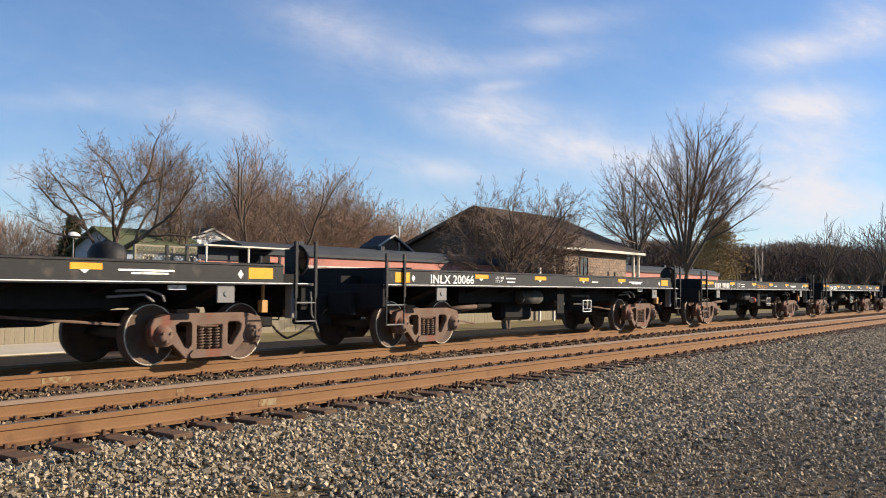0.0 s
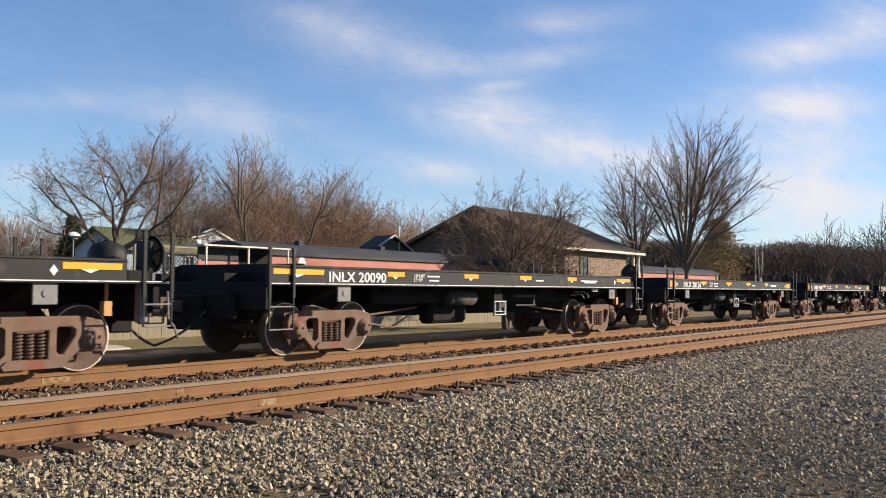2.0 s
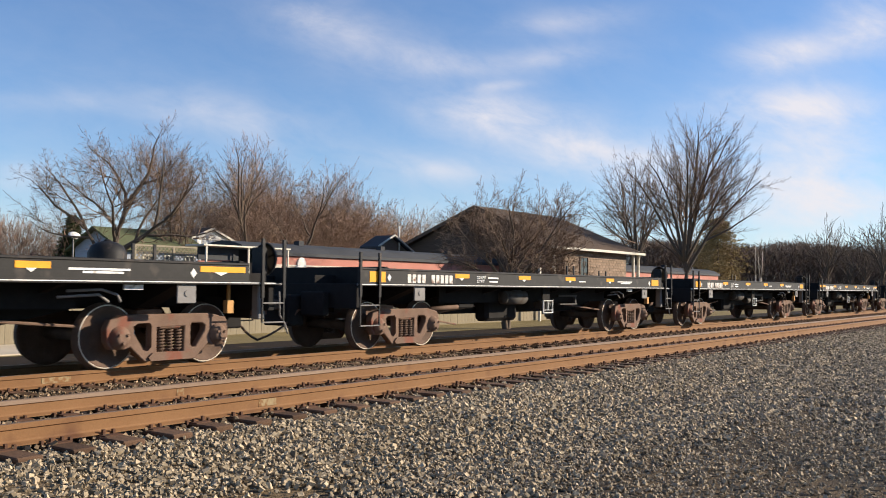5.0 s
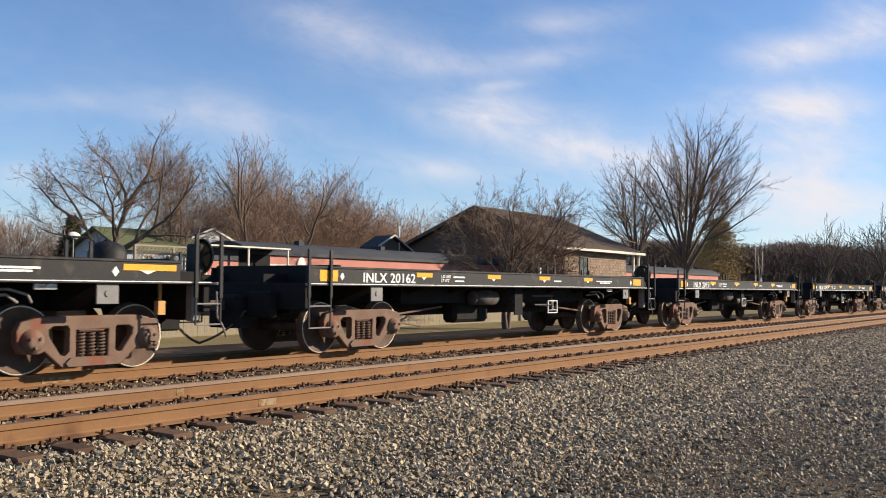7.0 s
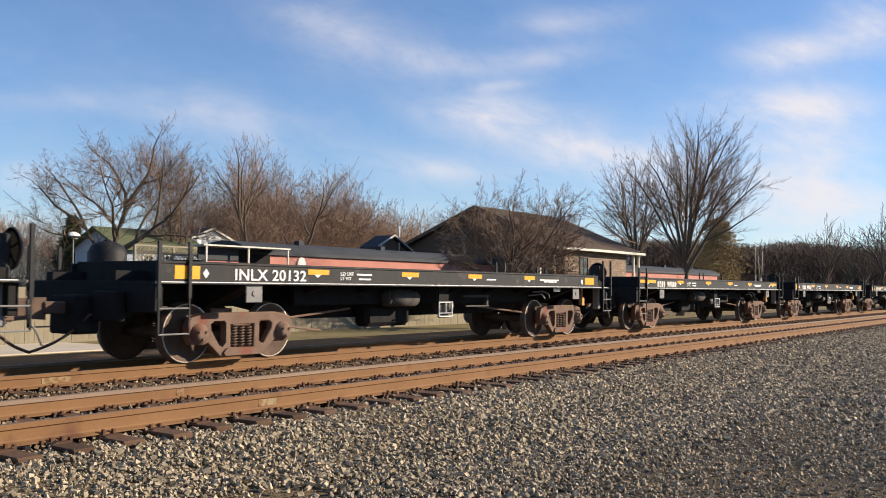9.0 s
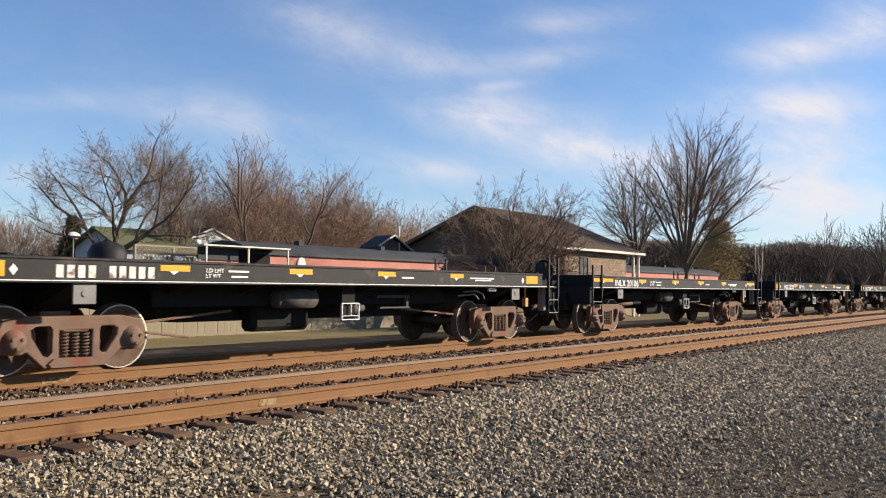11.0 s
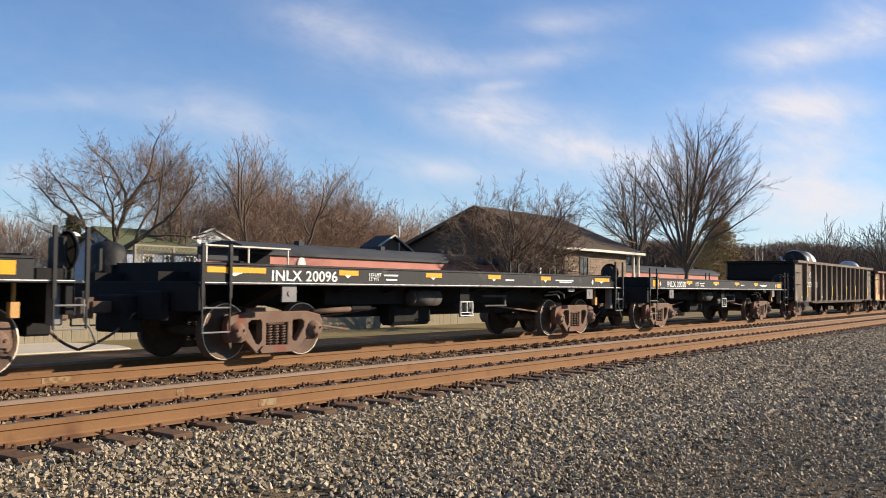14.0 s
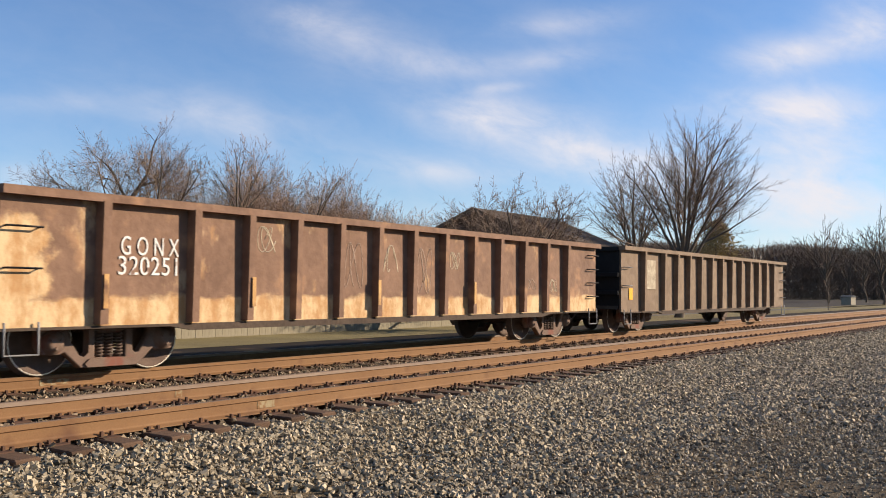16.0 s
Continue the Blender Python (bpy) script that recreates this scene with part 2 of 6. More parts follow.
def strip(name, prof, x0, x1, step, material, label, kind="structure", rough=0.0, category=""):
    """A sheet along the railway with the profile (y, z), slightly uneven."""
    xs = np.arange(x0, x1 + step, step)
    vs, fs = [], []
    n = len(prof)
    for x in xs:
        for y, z in prof:
            vs.append((x, y, z + rough * (noise.noise((x * 0.7, y * 0.9, 0)))))
    for i in range(len(xs) - 1):
        for j in range(n - 1):
            a = i * n + j
            fs.append((a, a + n, a + n + 1, a + 1))
    ob = raw(name, vs, fs, material, smooth=True)
    return tagged(ob, label, category or name.replace("_", " "), kind=kind)


def build_ground():
    ys = [-600, -200, -60, -20, -5, 0, 2, 3.5, 5, 6, 13, 14.5, 16, 18, 20, 24, 30, 40, 60, 100, 200, 500, 1500]
    xs = [-600, -200, -80, -40, -20, -10, 0, 5, 10, 15, 20, 30, 40, 60, 90, 140, 220, 400, 800, 1500]
    vs = [(x, y, -0.47 if y < 14 else -0.55 - 0.15 * min(1, (y - 14) / 8)) for x in xs for y in ys]
    n = len(ys)
    fs = [(i * n + j, (i + 1) * n + j, (i + 1) * n + j + 1, i * n + j + 1) for i in range(len(xs) - 1) for j in range(n - 1)]
    g = raw("ground", vs, fs, M_DIRT)
    tagged(g, "dark gravelly dirt and winter grass around the railway", "ground", kind="structure")


build_ground()
strip("ballast", [(4.9, -0.49), (5.6, -0.40), (6.5, -0.30), (6.9, -0.255), (7.2, -0.25), (8.25, -0.25), (9.3, -0.25), (10.2, -0.27), (11.1, -0.25), (11.5, -0.25)],
      -40, 220, 0.6, M_BALLAST, "grey crushed stone ballast bed under the near track", rough=0.035)
# Far ballast is coloured darker to stand for the train's deep shadow.
M_BALLAST_SHADE = mat("shaded_ballast", (0.045, 0.036, 0.028), 0.9, dark=(0.02, 0.016, 0.013), light=(0.085, 0.068, 0.052), scale=18, fine=45, amount=0.9, bump=0.9, dist=0.03)
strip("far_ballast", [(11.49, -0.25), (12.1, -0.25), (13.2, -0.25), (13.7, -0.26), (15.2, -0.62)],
      -40, 220, 0.6, M_BALLAST_SHADE, "ballast bed under the far track, darkened for the train's shade", rough=0.035)


def rail_mesh(x0, x1, gauge):
    prof = [(-0.076, -0.186), (0.076, -0.186), (0.076, -0.176), (0.02, -0.158), (0.015, -0.14), (0.017, -0.056), (0.037, -0.046), (0.037, -0.008), (0.028, -0.001), (0, 0.0),
            (-0.028, -0.001), (-0.037, -0.008), (-0.037, -0.046), (-0.017, -0.056), (-0.015, -0.14), (-0.02, -0.158), (-0.076, -0.176)]
    bm = bmesh.new()
    slab(bm, prof, x0, x1, Matrix(((0, 1, 0, 0), (1, 0, 0, 0), (0, 0, 1, 0), (0, 0, 0, 1))))
    bm.normal_update()
    for f in bm.faces:
        c = f.calc_center_median()
        # running surface and the gauge side of the head are worn by the wheels
        if (abs(f.normal.z) > 0.8 and c.z > -0.006) or (-0.04 < c.z < -0.002 and c.y * gauge > 0.03):
            f.material_index = 1
    return bm


def build_tracks():
    tracks = []
    for side_of, y0, y1 in (("near", YC, YB), ("far", YA, YD)):
        tr = thing("track", "rust-brown rails spiked to dark wooden ties in ballast" if side_of == "near" else "rust-brown rails under the passing freight train", "railway track", "two parallel tracks")
        for y in (y0, y1):
            part("rail", rail_mesh(-60, 260, 1 if y == y0 else -1), [M_RAIL, M_RAILTOP], tr, at=pose(0, y, 0))
        tracks.append(tr)
    return tracks


TRACKS = build_tracks()

# ---------------------------------------------------------------- the train
M_PEEL = mat("peeled_primer", (0.50, 0.29, 0.12), 0.8, dark=(0.36, 0.17, 0.07), light=(0.62, 0.42, 0.20), spots=(0.16, 0.09, 0.06), spot_at=0.6, spot_scale=2.2, scale=2.0, fine=40)
M_RED = mat("red_paint", (0.45, 0.05, 0.04), 0.6)
YT = YA + 0.755          # middle of the far track
HALF = 1.6


def bogie_parts(car, xc):
    """Side frames, springs, bolster and wheelsets of one two-axle bogie at xc on its car."""
    wb = 0.86
    for s in (-1, 1):
        y = s * 1.05
        if "frame" not in WHEEL:
            outer = [(-1.06, 0.58), (-1.0, 0.69), (-0.7, 0.75), (0.7, 0.75), (1.0, 0.69), (1.06, 0.58), (1.05, 0.40), (0.99, 0.31), (0.76, 0.30), (0.68, 0.33), (0.44, 0.11), (-0.44, 0.11), (-0.68, 0.33), (-0.76, 0.30), (-0.99, 0.31), (-1.05, 0.40)]
            hole = [(0.335, 0.60), (0.37, 0.645), (0.57, 0.64), (0.64, 0.595), (0.63, 0.50), (0.47, 0.26), (0.40, 0.24), (0.335, 0.30)]
            rect = [(-0.26, 0.20), (0.26, 0.20), (0.26, 0.60), (-0.26, 0.60)]
            WHEEL["frame"] = cut_plate("side_frame", [outer, hole, [(-a, b) for a, b in hole[::-1]], rect], 0.05, 0.018)
        bm = bmesh.new()
        bm.from_mesh(WHEEL["frame"])
        for v in bm.verts:
            v.co = Vector((v.co.x, y + v.co.z, v.co.y))
        for k in (-1, 1):
            lathe_at(bm, (k * wb, y, 0.45), [(s * 0.04, 0.17), (s * 0.09, 0.16), (s * 0.11, 0.125), (s * 0.155, 0.115), (s * 0.165, 0.05)])
            for a in range(3):
                q = a * 2.094 + 0.5
                rod(bm, (k * wb + 0.075 * math.cos(q), y + s * 0.15, 0.45 + 0.075 * math.sin(q)), (k * wb + 0.075 * math.cos(q), y + s * 0.185, 0.45 + 0.075 * math.sin(q)), 0.022, n=6)
        slab(bm, [(-0.36, 0.10), (0.36, 0.10), (0.40, 0.15), (0.33, 0.215), (-0.33, 0.215), (-0.40, 0.15)], y - 0.10, y + 0.10)
        part("side_frame", bm, M_TRUCK, car, "rust-brown cast steel bogie side frame", pose(xc, 0, 0))
        for k in (-0.15, 0.0, 0.15):
            at = pose(xc + k, y + s * 0.01, 0)
            if "spring" in WHEEL:
                share("spring", WHEEL["spring"], car, at, "rusty coil spring")
                continue
            bm = bmesh.new()
            pipe(bm, [(0.055 * math.cos(a * 0.785), 0.055 * math.sin(a * 0.785), 0.225 + 0.33 * a / 60) for a in range(61)], 0.016, 5)
            WHEEL["spring"] = part("spring", bm, M_WHEEL, car, "rusty coil spring", at)
    bm = bmesh.new()
    box(bm, -0.2, 0.2, -1.1, 1.1, 0.55, 0.66, bevel=0.02)
    box(bm, -0.22, 0.22, -0.6, 0.6, 0.62, 0.82)
    part("bolster", bm, M_TRUCK, car, at=pose(xc, 0, 0))
    return [wheelset(car, xc + k * wb) for k in (-1, 1)]


def cut_plate(name, loops, half, bevel):
    """A mesh of a plate with holes, its edges rounded: loops in x, y; thickness along z."""
    cu = bpy.data.curves.new(name, "CURVE")
    cu.dimensions, cu.fill_mode, cu.extrude, cu.bevel_depth, cu.bevel_resolution = "2D", "BOTH", half, bevel, 1
    for loop in loops:
        sp = cu.splines.new("POLY")
        sp.points.add(len(loop) - 1)
        for pt, (a, b) in zip(sp.points, loop):
            pt.co = (a, b, 0, 1)
        sp.use_cyclic_u = True
    tmp = bpy.data.objects.new(name, cu)
    scene.collection.objects.link(tmp)
    bpy.context.view_layer.update()
    me = bpy.data.meshes.new_from_object(tmp.evaluated_get(bpy.context.evaluated_depsgraph_get()))
    bpy.data.objects.remove(tmp)
    return me


def lathe_at(bm, at, prof, axis="y", n=16):
    b = len(bm.verts)
    lathe(bm, prof, axis, n)
    bm.verts.ensure_lookup_table()
    for v in bm.verts[b:]:
        v.co += Vector(at)


WHEEL = {}


def wheelset(car, x):
    if "mesh" not in WHEEL:
        bm = bmesh.new()
        rod(bm, (0, -1.1, 0), (0, 1.1, 0), 0.085, n=14)
        for s in (-1, 1):
            y = s * 0.76
            lathe_at(bm, (0, y, 0), [(s * 0.075, 0.08), (s * 0.075, 0.16), (s * 0.03, 0.20), (s * 0.02, 0.34), (s * 0.065, 0.385), (s * 0.07, 0.435), (s * 0.07, 0.452), (-s * 0.04, 0.458), (-s * 0.05, 0.48), (-s * 0.07, 0.48), (-s * 0.075, 0.40), (-s * 0.03, 0.33), (-s * 0.03, 0.2), (-s * 0.075, 0.15), (-s * 0.075, 0.08)], n=32)
            for i in range(4):
                a = i * math.pi / 2
                rod(bm, (0.11 * math.cos(a), y + s * 0.07, 0.11 * math.sin(a)), (0.11 * math.cos(a), y + s * 0.10, 0.11 * math.sin(a)), 0.02, n=6)
        bm.normal_update()
        for f in bm.faces:
            c = f.calc_center_median()
            r = math.hypot(c.x, c.z)
            if 0.438 < r < 0.448 and abs(c.y) > 0.82:
                f.material_index = 1
        ob = part("wheelset", bm, [M_WHEEL, M_TREAD], car, "dark rusty steel wheels with bright worn rims", pose(x, 0, 0.455))
        WHEEL["mesh"] = ob
        return ob
    return share("wheelset", WHEEL["mesh"], car, pose(x, 0, 0.455), "dark rusty steel wheels with bright worn rims")


def coupler(car, x, s):
    bm = bmesh.new()
    box(bm, min(x, x + s * 0.75), max(x, x + s * 0.75), -0.09, 0.09, 0.76, 0.94, bevel=0.02)
    slab(bm, [(x + s * 0.7, 0.68), (x + s * 0.98, 0.70), (x + s * 1.02, 0.98), (x + s * 0.7, 1.0)], -0.17 if s > 0 else -0.05, 0.05 if s > 0 else 0.17)
    part("coupler", bm, M_WHEEL, car, "dark rusty knuckle coupler")
    bm = bmesh.new()
    k = 0.97 if abs(s) == 1 else 0.9
    pts = []
    for i in range(10):
        u = i / 9
        pts.append((x + s * (0.22 + (k - 0.22) * u), -0.34 + 0.22 * u, 0.74 - 0.50 * u ** 0.8 - 0.05 * math.sin(u * math.pi)))
    pipe(bm, [(x + s * 0.02, -0.36, 0.80)] + pts, 0.021, 6)
    part("air_hose", bm, M_WHEEL, car, "dusty dark rubber brake hose")


def lettering(text, car, x, z, height, width, material=None, y=-HALF - 0.012, name="lettering", label="white stencilled reporting mark", weight=0.012):
    cu = bpy.data.curves.new(name, "FONT")
    cu.body, cu.size, cu.extrude, cu.offset = text, 1.0, 0.004, weight
    cu.space_character = 1.05
    tmp = bpy.data.objects.new(name, cu)
    scene.collection.objects.link(tmp)
    bpy.context.view_layer.update()
    me = bpy.data.meshes.new_from_object(tmp.evaluated_get(bpy.context.evaluated_depsgraph_get()))
    bpy.data.objects.remove(tmp)
    co = np.empty(len(me.vertices) * 3, np.float32)
    me.vertices.foreach_get("co", co)
    co = co.reshape(-1, 3)
    lo, hi = co.min(0), co.max(0)
    co = (co - lo) / np.maximum(hi - lo, 1e-6)
    out = np.stack([co[:, 0] * width, -0.006 + 0.008 * (1 - co[:, 2]), co[:, 1] * height], 1).astype(np.float32)
    me.vertices.foreach_set("co", out.ravel())
    me.update()
    me.materials.clear()
    me.materials.append(material or M_WHITE)
    ob = new(name, me)
    ob.parent = car
    ob.matrix_basis = pose(x, y, z)
    return tagged(ob, label)


def flatcar(long_tape=False):
    """A black flat car, 14.05 m over its end posts: x = 0 at the leading end, y = 0 on the track's middle."""
    car = thing("flatcar", "black flat car with white sill stripe and yellow tape marks", "freight car", "flat cars of the train")
    bm = bmesh.new()
    box(bm, 0.85, 13.42, -1.5, 1.5, 1.40, 1.49)
    box(bm, 0.05, 14.15, -1.5, 1.5, 1.20, 1.24)
    part("deck", bm, M_DECK, car, "dark steel deck")
    for s in (-1, 1):
        bm = bmesh.new()
        xa, xb = (0.0, 13.55) if s < 0 else (0.7, 14.2)
        box(bm, xa, xb, s * HALF - 0.02, s * HALF + 0.02, 1.22, 1.49)
        box(bm, 0.0, 14.2, s * 1.54 - 0.10, s * 1.54 + 0.06, 1.205, 1.225)
        part("side_sill", bm, M_SILL, car, "dull black steel side sill")
        bm = bmesh.new()
        box(bm, xa, xb, s * HALF - 0.035, s * HALF + 0.035, 1.49, 1.53, bevel=0.008)
        part("sill_cap", bm, M_BLACK, car)
        bm = bmesh.new()
        box(bm, 0.0, 14.1, s * HALF - 0.03, s * HALF + 0.03, 1.205, 1.237)
        part("stripe", bm, M_WHITE, car, "white painted stripe along the sill")
        for x in (1.64, 12.255):
            bm = bmesh.new()
            box(bm, x, x + 0.33, s * 1.57 - 0.015, s * 1.57 + 0.015, 0.93, 1.20, bevel=0.006)
            rod(bm, (x + 0.165, s * 1.57, 1.07), (x + 0.165, s * 1.60, 1.07), 0.045, n=12)
            part("jacking_plate", bm, M_GREY, car, "grey steel jacking plate")
    # underframe: fish-bellied centre sill with crossbearers
    bm = bmesh.new()
    slab(bm, [(0.2, 1.4), (14.05, 1.4), (14.05, 0.86), (11.4, 0.84), (10.2, 0.60), (4.2, 0.60), (3.0, 0.84), (0.2, 0.86)], -0.36, 0.36)
    part("centre_sill", bm, M_UNDER, car, "black fish-bellied centre sill")
    for ya, yb, xa, xb, z in ((-0.95, -0.88, 3.3, 11.1, 0.86), (0.88, 0.95, 3.3, 11.1, 0.86), (-1.48, -1.3, 0.2, 14.05, 1.24), (1.3, 1.48, 0.2, 14.05, 1.24)):
        bm = bmesh.new()
        box(bm, xa, xb, ya, yb, z, 1.385)
        part("stringer", bm, M_UNDER, car)
    for x in (1.82, 12.42):
        bm = bmesh.new()
        slab(bm, [(-1.5, 1.38), (1.5, 1.38), (1.5, 1.18), (0.6, 0.84), (-0.6, 0.84), (-1.5, 1.18)], x - 0.16, x + 0.16, Matrix(((0, 1, 0, 0), (1, 0, 0, 0), (0, 0, 1, 0), (0, 0, 0, 1))))
        part("body_bolster", bm, M_UNDER, car)
    for x in (3.6, 5.0, 6.4, 7.8, 9.2, 10.6):
        bm = bmesh.new()
        slab(bm, [(-1.5, 1.38), (1.5, 1.38), (1.5, 1.2), (0.5, 0.95), (-0.5, 0.95), (-1.5, 1.2)], x - 0.05, x + 0.05, Matrix(((0, 1, 0, 0), (1, 0, 0, 0), (0, 0, 1, 0), (0, 0, 0, 1))))
        part("crossbearer", bm, M_UNDER, car)
    # ends
    for x, s in ((0.0, -1), (14.15, 1)):
        bm = bmesh.new()
        box(bm, min(x, x - s * 0.14), max(x, x - s * 0.14), -1.56, 1.56, 0.80, 1.245, bevel=0.01)
        slab(bm, [(-0.5, 1.0), (0.5, 1.0), (0.36, 0.70), (-0.36, 0.70)], x - s * 0.5, x + s * 0.02, Matrix(((0, 1, 0, 0), (1, 0, 0, 0), (0, 0, 1, 0), (0, 0, 0, 1))))
        part("end_sill", bm, M_UNDER, car, "black end sill plate")
        coupler(car, x, s)
    for x, s in ((0.0, -1), (14.15, 1)):
        bm = bmesh.new()
        box(bm, min(x + s * 0.03, x + s * 0.42), max(x + s * 0.03, x + s * 0.42), -0.34, 0.34, 0.47, 1.04, bevel=0.03)
        box(bm, min(x + s * 0.03, x + s * 0.2), max(x + s * 0.03, x + s * 0.2), -0.95, -0.38, 0.66, 1.1, bevel=0.02)
        part("draft_gear", bm, M_UNDER, car, "black coupler pocket casting")
    bm = bmesh.new()
    box(bm, 14.2, 14.42, -1.0, -0.66, 0.70, 1.04, bevel=0.03)
    rod(bm, (14.31, -1.02, 0.86), (14.31, -0.9, 0.86), 0.1, n=12)
    part("brake_chain_drum", bm, M_TRUCK, car, "rust-red brake chain drum")
    for x in (0.82, 13.45):
        bm = bmesh.new()
        box(bm, x - 0.05, x + 0.05, -1.56, 1.56, 1.24, 1.56, bevel=0.01)
        part("bulkhead", bm, M_UNDER, car, "black bulkhead behind the end platform")
    # corner posts with steps
    for sy in (-1, 1):
        y = sy * (HALF + 0.05)
        for xa, xb, top, low in ((0.0, 0.52, 1.80, 0.50), (13.8, 14.25, 1.92, 0.62)):
            for x in (xa, xb):
                bm = bmesh.new()
                box(bm, x - 0.026, x + 0.026, y - 0.02, y + 0.02, 1.0, top)
                box(bm, x - 0.012, x + 0.012, y - 0.012, y + 0.012, low, 1.0)
                part("post", bm, M_BLACK, car, "black steel corner post")
            for z in (low, (low + 1.22) / 2):
                bm = bmesh.new()
                rod(bm, (xa, y, z), (xb, y, z), 0.013, n=6)
                part("step", bm, M_GREY, car)
        bm = bmesh.new()
        box(bm, 13.7, 14.28, sy * 1.2 - 0.38, sy * 1.2 + 0.38, 1.20, 1.235)
        part("end_platform", bm, M_GREY, car, "grey end platform")
    # hand brake on the trailing end
    bm = bmesh.new()
    lathe_at(bm, (14.18, -1.3, 1.62), [(-0.02, 0.25), (0.0, 0.27), (0.02, 0.25), (0.0, 0.23), (-0.02, 0.25)], "x", 20)
    for i in range(5):
        a = i * 2 * math.pi / 5 + 0.3
        rod(bm, (14.18, -1.3, 1.62), (14.18, -1.3 + 0.24 * math.cos(a), 1.62 + 0.24 * math.sin(a)), 0.015, n=4)
    rod(bm, (14.1, -1.3, 1.62), (14.22, -1.3, 1.62), 0.04, n=8)
    part("brake_wheel", bm, M_DULL, car, "dull grey hand brake wheel")
    bm = bmesh.new()
    box(bm, 13.98, 14.12, -1.42, -1.18, 1.24, 1.80, bevel=0.02)
    part("brake_box", bm, M_BLACK, car)
    bm = bmesh.new()
    box(bm, 13.9, 14.06, -1.45, -1.29, 0.66, 1.2, bevel=0.02)
    part("brake_lever_box", bm, M_GREY, car, "grey brake lever housing")
    bm = bmesh.new()
    pipe(bm, [(14.3, -1.5, 1.1), (14.32, -1.5, 0.72), (14.42, -1.5, 0.6), (14.5, -1.5, 0.42)], 0.016, 5)
    part("uncoupling_lever", bm, M_GREY, car, "bent uncoupling lever")
    # underbody gear
    bm = bmesh.new()
    rod(bm, (5.66, -1.05, 0.98), (6.5, -1.05, 0.98), 0.17, n=20)
    lathe_at(bm, (5.66, -1.05, 0.98), [(0, 0.165), (-0.05, 0.13), (-0.07, 0.05)], "x", 20)
    lathe_at(bm, (6.5, -1.05, 0.98), [(0, 0.165), (0.05, 0.13), (0.07, 0.05)], "x", 20)
    part("air_reservoir", bm, M_DULL, car, "dull grey air reservoir cylinder")
    bm = bmesh.new()
    for xa, xb, za, zb in ((6.88, 7.34, 0.60, 0.617), (6.88, 7.34, 0.885, 0.902), (6.88, 6.897, 0.617, 0.885), (7.323, 7.34, 0.617, 0.885), (7.12, 7.13, 0.68, 0.885), (6.897, 7.323, 0.67, 0.68)):
        box(bm, xa, xb, -1.42, -1.39, za, zb)
    part("placard_frame", bm, M_WHITE, car, "white wire placard frame")
    bm = bmesh.new()
    box(bm, 6.94, 7.28, -1.36, -1.33, 0.58, 1.22)
    part("bracket", bm, M_UNDER, car)
    bm = bmesh.new()
    box(bm, 5.45, 6.8, -0.75, -0.37, 0.42, 0.95, bevel=0.08)
    part("bracket", bm, M_UNDER, car)
    bm = bmesh.new()
    rod(bm, (7.4, -0.95, 0.80), (7.8, -0.95, 0.80), 0.11, n=16)
    rod(bm, (7.7, -0.95, 0.80), (7.95, -0.95, 0.80), 0.07, n=12)
    part("brake_cylinder", bm, M_DULL, car, "dull grey brake cylinder")
    bm = bmesh.new()
    box(bm, 8.2, 9.2, -1.1, -1.04, 0.98, 1.03)
    box(bm, 9.1, 9.16, -1.1, -1.04, 0.78, 1.03)
    box(bm, 8.3, 9.2, -1.1, -1.04, 0.78, 0.81)
    part("lever_guide", bm, M_DULL, car)
    bm = bmesh.new()
    rod(bm, (3.1, -0.75, 0.62), (5.0, -0.7, 0.78), 0.022, n=6)
    part("brake_rod", bm, M_TRUCK, car, "rusty brake rod")
    bm = bmesh.new()
    rod(bm, (9.2, -0.7, 0.78), (11.3, -0.75, 0.60), 0.022, n=6)
    part("brake_rod", bm, M_TRUCK, car, "rusty brake rod")
    bm = bmesh.new()
    rod(bm, (3.2, -0.95, 0.50), (4.0, -0.9, 0.40), 0.02, n=6)
    part("brake_rod", bm, M_TRUCK, car, "rusty brake rod")
    bm = bmesh.new()
    pipe(bm, [(10.7, -1.35, 1.1), (11.2, -1.35, 1.12), (11.45, -1.35, 1.05), (11.5, -1.35, 0.95)], 0.02)
    pipe(bm, [(10.6, -1.3, 1.02), (11.2, -1.3, 1.05), (11.35, -1.3, 0.95)], 0.02)
    part("pipe", bm, M_GREY, car)
    bm = bmesh.new()
    box(bm, 11.45, 11.75, -1.5, -1.47, 1.12, 1.19)
    part("tag", bm, M_WHITE, car, "pale metal tag")
    bm = bmesh.new()
    box(bm, 13.5, 13.62, -1.2, -1.1, 0.76, 0.96)
    box(bm, 13.54, 13.58, -1.17, -1.13, 0.95, 1.24)
    part("bracket", bm, M_PEEL, car, "rust-orange end bracket")
    # tape and marks on both sills
    for x, w, h in ((0.1, 1.15, 0.085) if long_tape else (0.28, 0.44, 0.19), (2.93, 0.5, 0.085), (5.4, 0.52, 0.085), (7.6, 0.5, 0.085), (9.85, 0.46, 0.085), (12.62, 0.85, 0.085) if long_tape else (12.82, 0.5, 0.17)):
        bm = bmesh.new()
        box(bm, x, x + w, -HALF - 0.026, -HALF - 0.018, 1.465 - h, 1.465)
        tape = part("tape_mark", bm, M_YELLOW, car, "yellow reflective tape")
        if h < 0.1:
            bm = bmesh.new()
            slab(bm, [(x + w * 0.3, 1.38), (x + w * 0.6, 1.38), (x + w * 0.45, 1.33)], -HALF - 0.026, -HALF - 0.018)
            part("arrow_mark", bm, M_WHITE, car)
